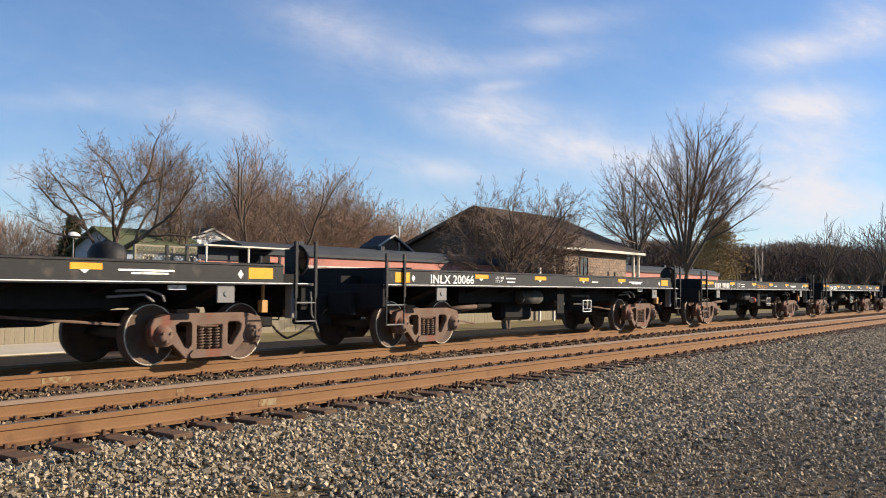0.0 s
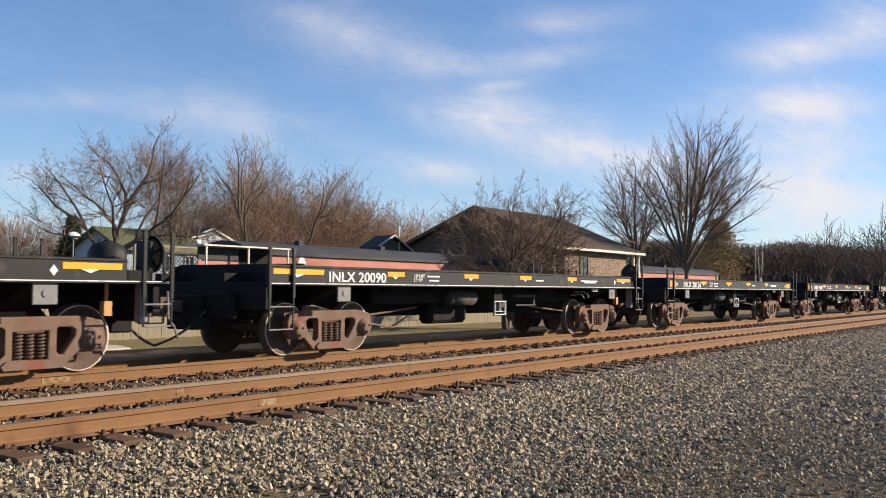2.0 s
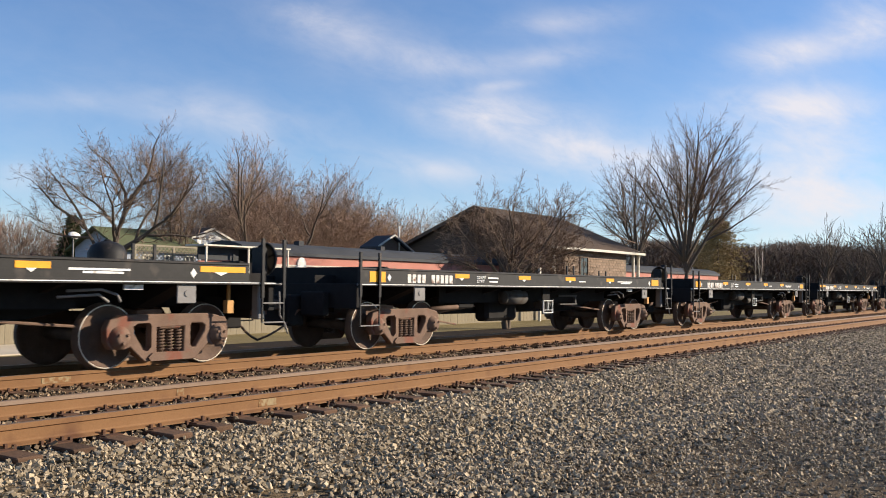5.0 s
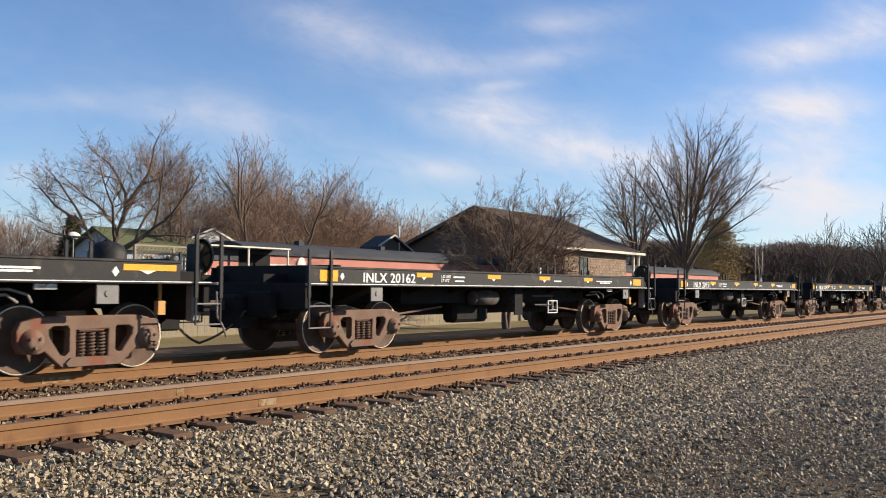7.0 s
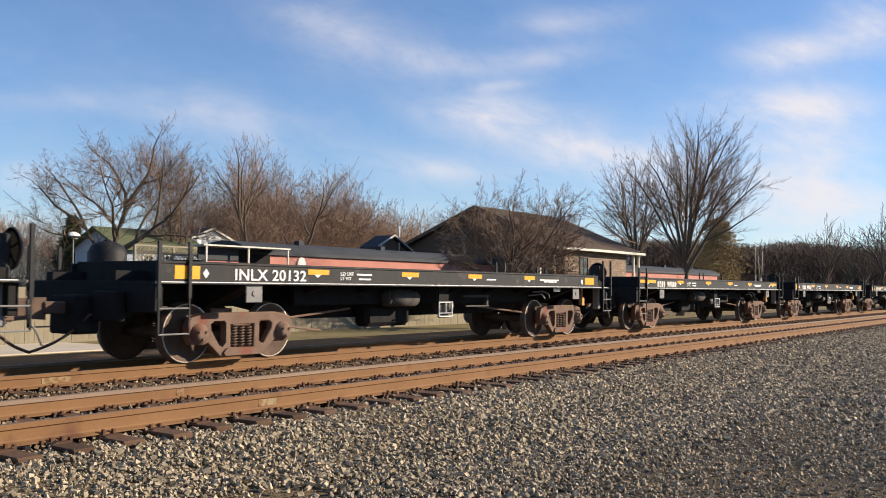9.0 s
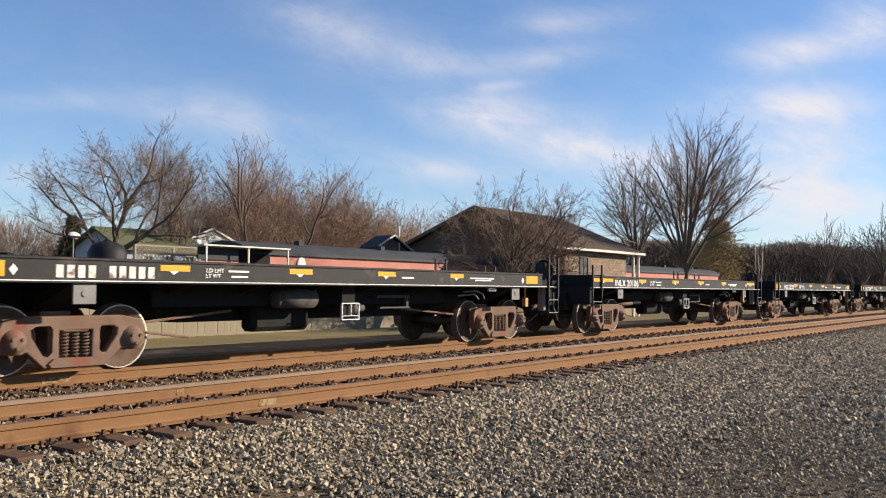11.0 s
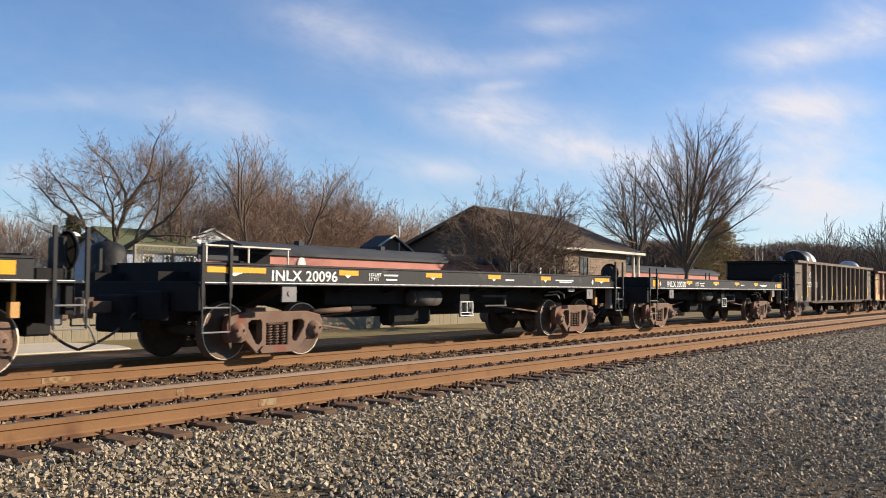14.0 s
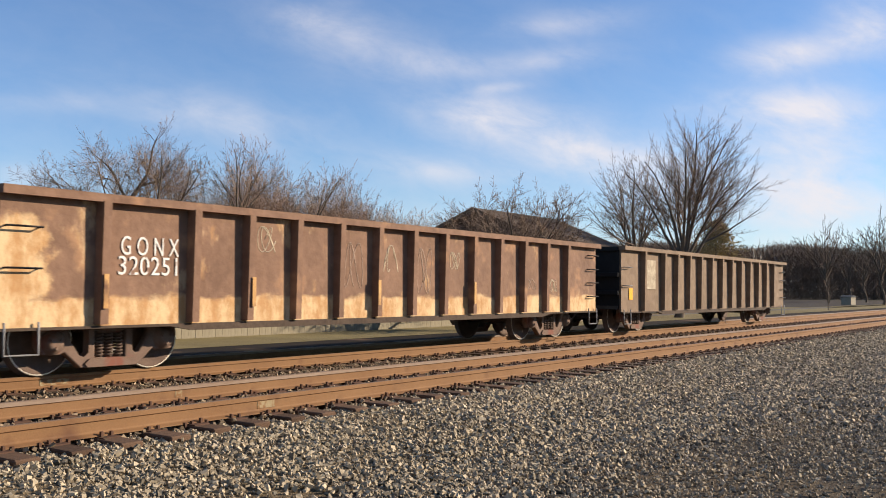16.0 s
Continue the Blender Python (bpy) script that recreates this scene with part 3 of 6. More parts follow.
    for x in (12.5,) if long_tape else (0.83, 12.66):
        bm = bmesh.new()
        slab(bm, [(x - 0.055, 1.36), (x, 1.29), (x + 0.055, 1.36), (x, 1.43)], -HALF - 0.026, -HALF - 0.018)
        part("diamond_mark", bm, M_WHITE, car)
    lettering("LD", car, 3.72, 1.375, 0.06, 0.12, y=-HALF - 0.022, name="load_limit", label="small white stencil")
    lettering("LMT", car, 3.88, 1.375, 0.06, 0.17, y=-HALF - 0.022, name="load_limit", label="small white stencil")
    lettering("LT WT", car, 3.72, 1.295, 0.06, 0.27, y=-HALF - 0.022, name="light_weight", label="small white stencil")
    for x, z, w in ((4.14, 1.385, 0.40), (4.2, 1.305, 0.32), (10.55, 1.37, 0.9), (10.75, 1.33, 0.6), (8.3, 1.35, 0.35)):
        bm = bmesh.new()
        box(bm, x, x + w, -HALF - 0.024, -HALF - 0.018, z, z + 0.028)
        part("text_bar", bm, M_WHITE, car)
    for xc in (2.0, 12.52):
        bogie_parts(car, xc)
    return car


PITCH_FLAT = 16.096
FLAT_X0 = 12.763
# numbers that can be read, by the car's place in the train
NUMBERS = {0: "20066", 2: "20076", 3: "20090", 4: "20156", 6: "20192", 11: "20162", 12: "20151", 13: "20078", 14: "20132", 18: "20106", 19: "20200", 20: "20188", 21: "20049", 22: "20096", 23: "20020"}
first, second = flatcar(), flatcar(True)
LONG_TAPE = (1, 2, 3, 6, 7, 10, 15, 18, 22)          # cars with a long low strip of tape at the leading end
FLATS = [(first, FLAT_X0 - PITCH_FLAT, -1)]
for n in range(0, 24):
    ob = second if n == 1 else copy_thing(second if n in LONG_TAPE else first, Matrix.Identity(4))
    FLATS.append((ob, FLAT_X0 + PITCH_FLAT * n, n))
for ob, x, n in FLATS:
    if n in NUMBERS:
        lettering("INLX " + NUMBERS[n], ob, 1.38, 1.265, 0.175, 1.5, y=-HALF - 0.022)
    else:
        for k in range(10):
            if k == 4:
                continue
            bm = bmesh.new()
            box(bm, 1.38 + k * 0.15, 1.48 + k * 0.15, -HALF - 0.024, -HALF - 0.018, 1.27, 1.43)
            part("text_bar", bm, M_WORN, ob)
        tagged(ob, "black flat car with blurred white mark and yellow tape")

# extra marks of single cars, and placard frames that hang farther back
SHIFTED = {0: 1.33, 1: 1.1, 11: 1.5}
for ob, x, n in FLATS:
    for c in ob.children:
        if c.name.startswith("placard_frame") and n in SHIFTED:
            c.matrix_basis = pose(SHIFTED[n], 0, 0)
for ob, x, n in FLATS:
    if n == 1:
        for k, (xa, w) in enumerate(((6.1, 0.1), (6.24, 0.16), (6.44, 0.14), (6.62, 0.18), (6.86, 0.2), (7.1, 0.26))):
            bm = bmesh.new()
            slab(bm, [(xa, 1.27), (xa + 0.04, 1.27), (xa + w, 1.42 - 0.015 * k), (xa + w - 0.05, 1.43 - 0.015 * k)], -HALF - 0.026, -HALF - 0.018)
            part("graffiti_stroke", bm, M_YELLOW, ob, "yellow paint scrawl")
        for xa, m, z in ((7.05, M_WHITE, 0.80), (7.30, M_RED, 0.80)):
            bm = bmesh.new()
            lathe_at(bm, (xa, -1.1, z), [(-0.08, 0.04), (-0.06, 0.09), (0.02, 0.1), (0.05, 0.06), (0.1, 0.05)], "y", 12)
            box(bm, xa - 0.1, xa + 0.1, -1.1, -1.02, z - 0.03, z + 0.14)
            part("brake_valve", bm, m, ob, "painted brake valve")
    if n in (0, 1, 5, 8, 18, 20, 22):
        bm = bmesh.new()
        rod(bm, (3.0, -0.92, 0.74), (4.0, -0.92, 0.78), 0.05, n=10)
        part("slack_adjuster", bm, M_WHEEL, ob, "rusty brake slack adjuster")
        bm = bmesh.new()
        box(bm, 4.0, 4.6, -0.96, -0.86, 0.74, 0.86, bevel=0.03)
        part("lever_fork", bm, M_UNDER, ob)

GOND = {
    "dark": (mat("gondola_dark", (0.146, 0.116, 0.097), 0.8, dark=(0.082, 0.062, 0.051), light=(0.196, 0.162, 0.139), spots=(0.235, 0.19, 0.158), spot_at=0.63, spot_scale=1.8, scale=2.2, amount=0.7, stretch=(1, 1, 0.55), fine=7, bump=0.5, dist=0.03), 0.70, 2.50),
    "rust": (mat("gondola_rust", (0.185, 0.108, 0.076), 0.8, dark=(0.11, 0.068, 0.05), light=(0.265, 0.165, 0.118), spots=(0.34, 0.20, 0.12), spot_at=0.63, spot_scale=1.3, scale=1.6, fine=7, bump=0.5, dist=0.03), 0.64, 2.38),
    "brown": (mat("gondola_brown", (0.195, 0.138, 0.097), 0.8, dark=(0.10, 0.069, 0.05), light=(0.265, 0.198, 0.145), scale=1.6, fine=7, bump=0.4, dist=0.03), 0.58, 2.42)}
M_COIL = mat("bright_coil", (0.60, 0.60, 0.60), 0.4, 0.35, spec=0.5, dark=(0.34, 0.34, 0.35), light=(0.74, 0.74, 0.74), amount=0.9, scale=3, fine=14, bump=0.6, dist=0.04, stretch=(8, 1, 1))
M_RIB = mat("rusty_dark_rib", (0.062, 0.044, 0.034), 0.85, dark=(0.03, 0.022, 0.018), light=(0.10, 0.072, 0.056), scale=3, fine=14, bump=0.4, dist=0.02)
GLEN = 16.2


@functools.lru_cache(None)
def peeling():
    """The rust-brown sheet whose paint has peeled along its foot, at its first panel and in streaks."""
    m = GOND["rust"][0].copy()
    m.name = "peeling_side"
    nt = m.node_tree
    L = nt.links.new
    b = nt.nodes["Principled BSDF"]
    base = b.inputs["Base Color"].links[0].from_socket
    co = nt.nodes.new("ShaderNodeTexCoord")
    sep = nt.nodes.new("ShaderNodeSeparateXYZ")
    L(co.outputs["Object"], sep.inputs[0])

    def noise(sc, stretch, det=7):
        mp = nt.nodes.new("ShaderNodeMapping")
        mp.inputs["Scale"].default_value = stretch
        L(co.outputs["Object"], mp.inputs["Vector"])
        n = nt.nodes.new("ShaderNodeTexNoise")
        n.inputs["Scale"].default_value, n.inputs["Detail"].default_value, n.inputs["Roughness"].default_value = sc, det, 0.62
        L(mp.outputs[0], n.inputs["Vector"])
        return n.outputs["Fac"]

    def op(kind, a, c, d=0.0):
        n = nt.nodes.new("ShaderNodeMath")
        n.operation = kind
        for s, v in ((0, a), (1, c), (2, d)):
            if isinstance(v, (int, float)):
                n.inputs[s].default_value = v
            else:
                L(v, n.inputs[s])
        return n.outputs[0]

    def soft(v, lo, hi, top=1.0):
        n = nt.nodes.new("ShaderNodeMapRange")
        n.interpolation_type = "SMOOTHSTEP"
        for s, k in (("From Min", lo), ("From Max", hi), ("To Max", top)):
            n.inputs[s].default_value = k
        L(v, n.inputs["Value"])
        return n.outputs[0]

    # foot: the higher, the rarer; first panel: the farther along, the rarer; upper panels: small streaks
    foot = soft(op("MULTIPLY_ADD", noise(1.3, (1.0, 1, 2.6)), 0.42, op("SUBTRACT", 0.86, sep.outputs[2])), -0.03, 0.07)
    corner = op("MULTIPLY", soft(op("MULTIPLY_ADD", noise(1.5, (1, 1, 1)), 1.6, op("SUBTRACT", -0.12, sep.outputs[0])), -0.1, 0.12), soft(op("MULTIPLY_ADD", noise(1.9, (1, 1, 1)), 0.8, op("SUBTRACT", 1.6, sep.outputs[2])), -0.08, 0.08))
    streak = soft(noise(1.6, (1.5, 1, 0.8), 9), 0.58, 0.68, 0.55)
    mask = op("MAXIMUM", op("MAXIMUM", foot, corner), streak)
    tone = nt.nodes.new("ShaderNodeMix")
    tone.data_type = "RGBA"
    L(soft(noise(5.0, (1, 1, 0.5)), 0.35, 0.65), tone.inputs[0])
    tone.inputs[6].default_value, tone.inputs[7].default_value = (0.40, 0.215, 0.088, 1), (0.58, 0.405, 0.22, 1)
    mx = nt.nodes.new("ShaderNodeMix")
    mx.data_type = "RGBA"
    L(mask, mx.inputs[0])
    L(base, mx.inputs[6])
    L(tone.outputs[2], mx.inputs[7])
    L(mx.outputs[2], b.inputs["Base Color"])
    return m


def gondola(kind, label):
    m, z0, z1 = GOND[kind]
    car = thing("gondola", label, "freight car", "gondolas of the train")
    ribs = [1.5, 2.98] + [4.02 + 1.03 * i for i in range(11)]
    for s in (-1, 1):
        bm = bmesh.new()
        box(bm, 0.14, GLEN - 0.14, s * 1.47 - 0.025, s * 1.47 + 0.025, z0 + 0.0, z1)
        part("side_wall", bm, peeling() if kind == "rust" else m, car, "rust-brown side sheet with orange-tan peeled foot" if kind == "rust" else "")
        bm = bmesh.new()
        slab(bm, [(0.1, z1 - 0.09), (GLEN - 0.1, z1 - 0.09), (GLEN - 0.1, z1 + 0.02), (0.1, z1 + 0.02)], s * 1.53 - 0.11, s * 1.53 + 0.11)
        part("top_chord", bm, m, car)
        bm = bmesh.new()
        slab(bm, [(0.14, z0 - 0.005), (2.6, z0 - 0.005), (3.0, z0 - 0.07), (GLEN - 3.0, z0 - 0.07), (GLEN - 2.6, z0 - 0.005), (GLEN - 0.14, z0 - 0.005), (GLEN - 0.14, z0 + 0.03), (0.14, z0 + 0.03)], s * 1.5 - 0.05, s * 1.5 + 0.05)
        part("side_sill", bm, M_RIB, car)
        for x in ribs:
            bm = bmesh.new()
            w = 0.075
            # a tapered hat-section rib
            y0, y1 = s * 1.495, s * 1.66
            vs = [bm.verts.new(p) for p in ((x - w, y0, z0 + 0.05), (x + w, y0, z0 + 0.05), (x + w * 0.8, y1 - s * 0.03, z0 + 0.05), (x - w * 0.8, y1 - s * 0.03, z0 + 0.05),
                                            (x - w, y0, z1 - 0.08), (x + w, y0, z1 - 0.08), (x + w * 0.8, y1, z1 - 0.08), (x - w * 0.8, y1, z1 - 0.08))]
            for f in ((3, 2, 1, 0), (4, 5, 6, 7), (0, 1, 5, 4), (1, 2, 6, 5), (2, 3, 7, 6), (3, 0, 4, 7)):
                bm.faces.new([vs[i] for i in f])
            part("rib", bm, m, car)
    # End walls and their ribs are near-black: their shade is put into the colour.
    for x in (0.16, GLEN - 0.16):
        bm = bmesh.new()
        box(bm, x - 0.03, x + 0.03, -1.44, 1.44, z0 + 0.1, z1)
        part("end_wall", bm, M_UNDER, car, "end wall coloured black for its shade")
        for z in (z0 + 0.5, z0 + 1.0, z1 - 0.12):
            e = -1 if x < 1 else 1
            bm = bmesh.new()
            box(bm, x + e * 0.085 - 0.05, x + e * 0.085 + 0.05, -1.44, 1.44, z, z + 0.12, bevel=0.01)
            part("end_rib", bm, M_UNDER, car)
    bm = bmesh.new()
    box(bm, 0.1, GLEN - 0.1, -1.4, 1.4, z0 + 0.1, z0 + 0.2)
    part("floor_plate", bm, M_DECK, car)
    bm = bmesh.new()
    box(bm, 0.1, GLEN - 0.1, -0.35, 0.35, 0.68, z0 + 0.15)
    for x in (2.0, GLEN - 2.0, 5.5, 8.1, 10.7):
        box(bm, x - 0.12, x + 0.12, -1.4, 1.4, z0 - 0.02, z0 + 0.15)
    part("underframe", bm, M_UNDER, car)
    for x, s in ((0.0, -1), (GLEN, 1)):
        coupler(car, x, s * 0.62)
        xx = x - s * 0.42
        for z in (z0 + 0.76, z0 + 1.27) if s < 0 else (z0 + 0.4, z0 + 0.75, z0 + 1.1, z0 + 1.45):
            bm = bmesh.new()
            pipe(bm, [(xx - 0.22, -1.5, z), (xx - 0.22, -1.6, z), (xx + 0.22, -1.6, z), (xx + 0.22, -1.5, z)], 0.014, 5)
            part("grab_iron", bm, M_BLACK if kind != "brown" else M_GREY, car)
        bm = bmesh.new()
        pipe(bm, [(xx - 0.22, -1.55, z0 + 0.1), (xx - 0.22, -1.56, z0 - 0.3), (xx + 0.22, -1.56, z0 - 0.3), (xx + 0.22, -1.55, z0 + 0.1)], 0.016, 5)
        part("step", bm, M_GREY, car)
    for xc in (1.95, GLEN - 1.95):
        bogie_parts(car, xc)
    return car


def tape(car, x, z, w, h, y=-1.668, material=None, name="tape_mark", label="yellow reflective tape"):
    bm = bmesh.new()
    box(bm, x, x + w, y, y + 0.008, z, z + h)
    part(name, bm, material or M_YELLOW, car, label)


g1 = gondola("dark", "weathered dark grey-brown gondola loaded with wrapped metal coils")
g2 = gondola("rust", "rust-brown gondola with peeling orange-tan lower panels")
g3 = gondola("brown", "grey-brown empty-looking gondola at the train's end")
lettering("NS", g1, 2.35, 1.78, 0.26, 0.38, M_WORN, y=-1.505, weight=0.0)
lettering("200", g1, 2.1, 1.36, 0.24, 0.66, M_WORN, y=-1.505, weight=0.0)
lettering("995", g1, 3.2, 1.36, 0.24, 0.66, M_WORN, y=-1.505, weight=0.0)
lettering("G O N X", g2, 1.81, 1.615, 0.255, 0.94, M_WORN, y=-1.505, weight=0.0)
lettering("320251", g2, 1.77, 1.345, 0.255, 0.96, M_WORN, y=-1.505, weight=0.0)
for x in (1.44, 6.02, 9.11, 11.17, 14.26):
    tape(g1, x + 0.02, 0.95, 0.075, 0.5, material=M_LEMON)
for x in (1.44, 4.0, 7.0, 10.1):
    tape(g2, x + 0.02, 0.9, 0.07, 0.45, material=M_PEEL)
tape(g3, 0.62, 0.95, 0.25, 0.32, y=-1.515)
tape(g3, 1.75, 1.25, 0.75, 0.85, y=-1.515, material=M_FADED, name="faded_mark", label="faded dirty white painted panel")
for c, w in ((1.0, 0.25), (4.6, 0.3), (7.8, 0.2), (12.0, 0.25)):
    tape(g1, c, 0.88, w, 0.06, y=-1.515, material=M_FADED, name="text_bar", label="")
M_SCRAWL = mat("faded_scrawl", (0.27, 0.20, 0.165), 0.85, scale=5, fine=30, amount=0.8)


def scrawl(car, x, z, w, h, seed, material):
    """A looping hand-painted line on a side panel."""
    r = random.Random(seed)
    a, b, c = r.uniform(1.5, 2.6), r.uniform(2.5, 4.2), r.uniform(0, 6.28)
    pts = [(x + w * (0.5 + 0.34 * math.sin(a * u * 6.28 + c) + 0.16 * (u * 2 - 1)), -1.5, z + h * (0.5 + 0.5 * math.sin(b * u * 6.28))) for u in (i / 40 for i in range(41))]
    bm = bmesh.new()
    pipe(bm, pts, 0.009, 4)
    for v in bm.verts:
        v.co.y = -1.498 + (v.co.y + 1.5) * 0.15
    part("graffiti_stroke", bm, material, car, "faded hand-painted scrawl")


for k, (x, z, w, h) in enumerate(((4.2, 1.75, 0.5, 0.4), (6.25, 1.2, 0.6, 0.8), (7.3, 1.5, 0.55, 0.5), (8.3, 1.1, 0.6, 0.9), (9.4, 1.6, 0.45, 0.35), (12.5, 1.2, 0.5, 0.25), (13.5, 1.15, 0.5, 0.3))):
    scrawl(g2, x, z, w, h, 30 + k, (M_FADED, M_SCRAWL)[k % 2])
G_X0 = 398.87
GONDOLAS = [(g1, G_X0), (g2, G_X0 + 17.38), (g3, G_X0 + 34.88)]

# wrapped coils lie on a load of dark scrap in the first gondola
M_SCRAP = mat("scrap_metal", (0.05, 0.047, 0.045), 0.6, 0.4, light=(0.14, 0.13, 0.125), dark=(0.02, 0.018, 0.018), scale=5, fine=25, amount=0.9, bump=0.8, dist=0.05)


def scrap_load():
    c = thing("scrap_load", "dark heap of loose scrap metal filling the gondola", "scrap metal")
    rs = random.Random(8)
    bm = bmesh.new()
    nx, ny = 60, 12
    grid = []
    for i in range(nx + 1):
        row = []
        for j in range(ny + 1):
            x, y = 0.3 + (GLEN - 0.6) * i / nx, -1.4 + 2.8 * j / ny
            edge = min(1, (1.4 - abs(y)) / 0.5)
            z = 2.05 + 0.33 * edge * (0.5 + noise.noise((x * 0.5, y * 0.6, 3))) + 0.1 * rs.random()
            row.append(bm.verts.new((x, y, z)))
        grid.append(row)
    for i in range(nx):
        for j in range(ny):
            bm.faces.new((grid[i][j], grid[i + 1][j], grid[i + 1][j + 1], grid[i][j + 1]))
    low = bmesh.ops.extrude_face_region(bm, geom=bm.faces[:])
    for g in low["geom"]:
        if isinstance(g, bmesh.types.BMVert):
            g.co.z = 0.95
    part("heap", bm, M_SCRAP, c)
    for i in range(26):
        bm = bmesh.new()
        x, y = rs.uniform(0.8, GLEN - 0.8), rs.uniform(-1.1, 1.1)
        a = rs.uniform(0, 6.28)
        h = rs.uniform(0.15, 0.45)
        l = rs.uniform(0.4, 1.0)
        pts = [(x + math.cos(a) * l * u, y + math.sin(a) * l * u * 0.6, 2.2 + h * math.sin(u * 2.6)) for u in (0, 0.2, 0.4, 0.6, 0.8, 1.0)]
        pipe(bm, pts, 0.02, 4)
        part("strip_end", bm, M_SCRAP if i % 3 else M_COIL, c)
    # a crumpled bright sheet that stands up from the heap
    bm = bmesh.new()
    rows = []
    for i in range(9):
        row = []
        for j in range(6):
            u, v = i / 8, j / 5
            p = Vector((1.0 + 0.95 * u, -1.0 + 0.35 * v + 0.1 * math.sin(u * 5), 2.15 + (0.62 - 0.35 * u) * v))
            row.append(bm.verts.new(p + noise.noise_vector(p * 3.1) * 0.09))
        rows.append(row)
    for A, B in zip(rows, rows[1:]):
        for j in range(5):
            bm.faces.new((A[j], B[j], B[j + 1], A[j + 1]))
    up = bmesh.ops.extrude_face_region(bm, geom=bm.faces[:])
    bmesh.ops.translate(bm, verts=[g for g in up["geom"] if isinstance(g, bmesh.types.BMVert)], vec=(0, 0.012, 0))
    part("foil_sheet", bm, M_COIL, c, "crumpled bright metal sheet")
    return c


LOAD = scrap_load()
COILS = []
for x, y, r, w, zc in ((3.85, -0.70, 0.60, 1.75, 2.46), (15.2, -0.5, 0.62, 0.8, 2.30)):
    c = thing("metal_coil", "shiny foil-wrapped bundle lying on the scrap load", "metal bundle", "bundles in the gondola")
    bm = bmesh.new()
    prof = [(-w / 2, 0.1), (-w / 2, r - 0.08), (-w / 2 + 0.06, r)]
    k = 18
    for i in range(1, k):
        prof.append((-w / 2 + 0.06 + (w - 0.12) * i / k, r - (0.022 if i % 2 else 0.0)))
    prof += [(w / 2 - 0.06, r), (w / 2, r - 0.08), (w / 2, 0.1)]
    lathe(bm, prof, "x", 36, smooth=False)
    for v in bm.verts:
        v.co += noise.noise_vector(v.co * 2.5 + Vector((x, 0, 0))) * 0.05
    part("wrapping", bm, M_COIL, c, "crumpled bright metal wrapping")
    if w > 1:
        bm = bmesh.new()
        lathe_at(bm, (-w / 2 - 0.03, 0, 0), [(0.1, 0.12), (-0.03, 0.14), (-0.04, 0.3), (-0.04, r - 0.1), (0.0, r - 0.02), (w * 0.5, r + 0.035), (w * 0.5 + 0.06, r + 0.01)], "x", 36)
        part("end_wrap", bm, M_BLACK, c, "black sheet over the bundle's end")
    COILS.append((c, x, y, zc))

# ---------------------------------------------------------------- trees
M_BARK = mat("grey_bark", (0.14, 0.115, 0.095), 0.95, dark=(0.06, 0.048, 0.04), light=(0.15, 0.125, 0.105), scale=8, fine=40, bump=0.5)
M_TWIG = mat("bare_twigs", (0.185, 0.135, 0.105), 0.95, island=0.25, bump=0)
M_TWIG_RED = mat("reddish_twigs", (0.26, 0.19, 0.155), 0.95, island=0.25, bump=0)
M_TWIG_PALE = mat("pale_twigs", (0.36, 0.255, 0.185), 0.95, island=0.25, bump=0)
M_TWIG_FAR = mat("far_twigs", (0.135, 0.107, 0.09), 0.95, island=0.25, bump=0)
M_NEEDLE = mat("evergreen_needles", (0.05, 0.065, 0.03), 0.9, island=0.35, bump=0)
M_PALEBARK = mat("pale_bark", (0.42, 0.38, 0.33), 0.9)


def tubes(segs, sides):
    """Open tapered prisms along segments of (p, q, r at p, r at q)."""
    s = np.asarray(segs, np.float64)
    p, q, r0, r1 = s[:, 0:3], s[:, 3:6], s[:, 6:7], s[:, 7:8]
    d = q - p
    d /= np.maximum(np.linalg.norm(d, axis=1, keepdims=True), 1e-9)
    ref = np.where(np.abs(d[:, 2:3]) > 0.9, np.array([[1.0, 0, 0]]), np.array([[0, 0, 1.0]]))
    u = np.cross(d, ref)
    u /= np.maximum(np.linalg.norm(u, axis=1, keepdims=True), 1e-9)
    w = np.cross(d, u)
    n = len(s)
    vs = np.empty((n, 2, sides, 3))
    for i in range(sides):
        a = 2 * math.pi * i / sides
        e = u * math.cos(a) + w * math.sin(a)
        vs[:, 0, i], vs[:, 1, i] = p + e * r0, q + e * r1
    base = (np.arange(n) * 2 * sides)[:, None]
    fs = []
    for i in range(sides):
        j = (i + 1) % sides
        fs.append(np.concatenate([base + i, base + j, base + sides + j, base + sides + i], axis=1))
    return vs.reshape(-1, 3), np.concatenate(fs)


RIGHT = Vector((0.586, -0.81, 0))      # across the view and away along it, for lopsided crowns
DEEP = Vector((0.81, 0.586, 0))
UP = Vector((0, 0, 1))


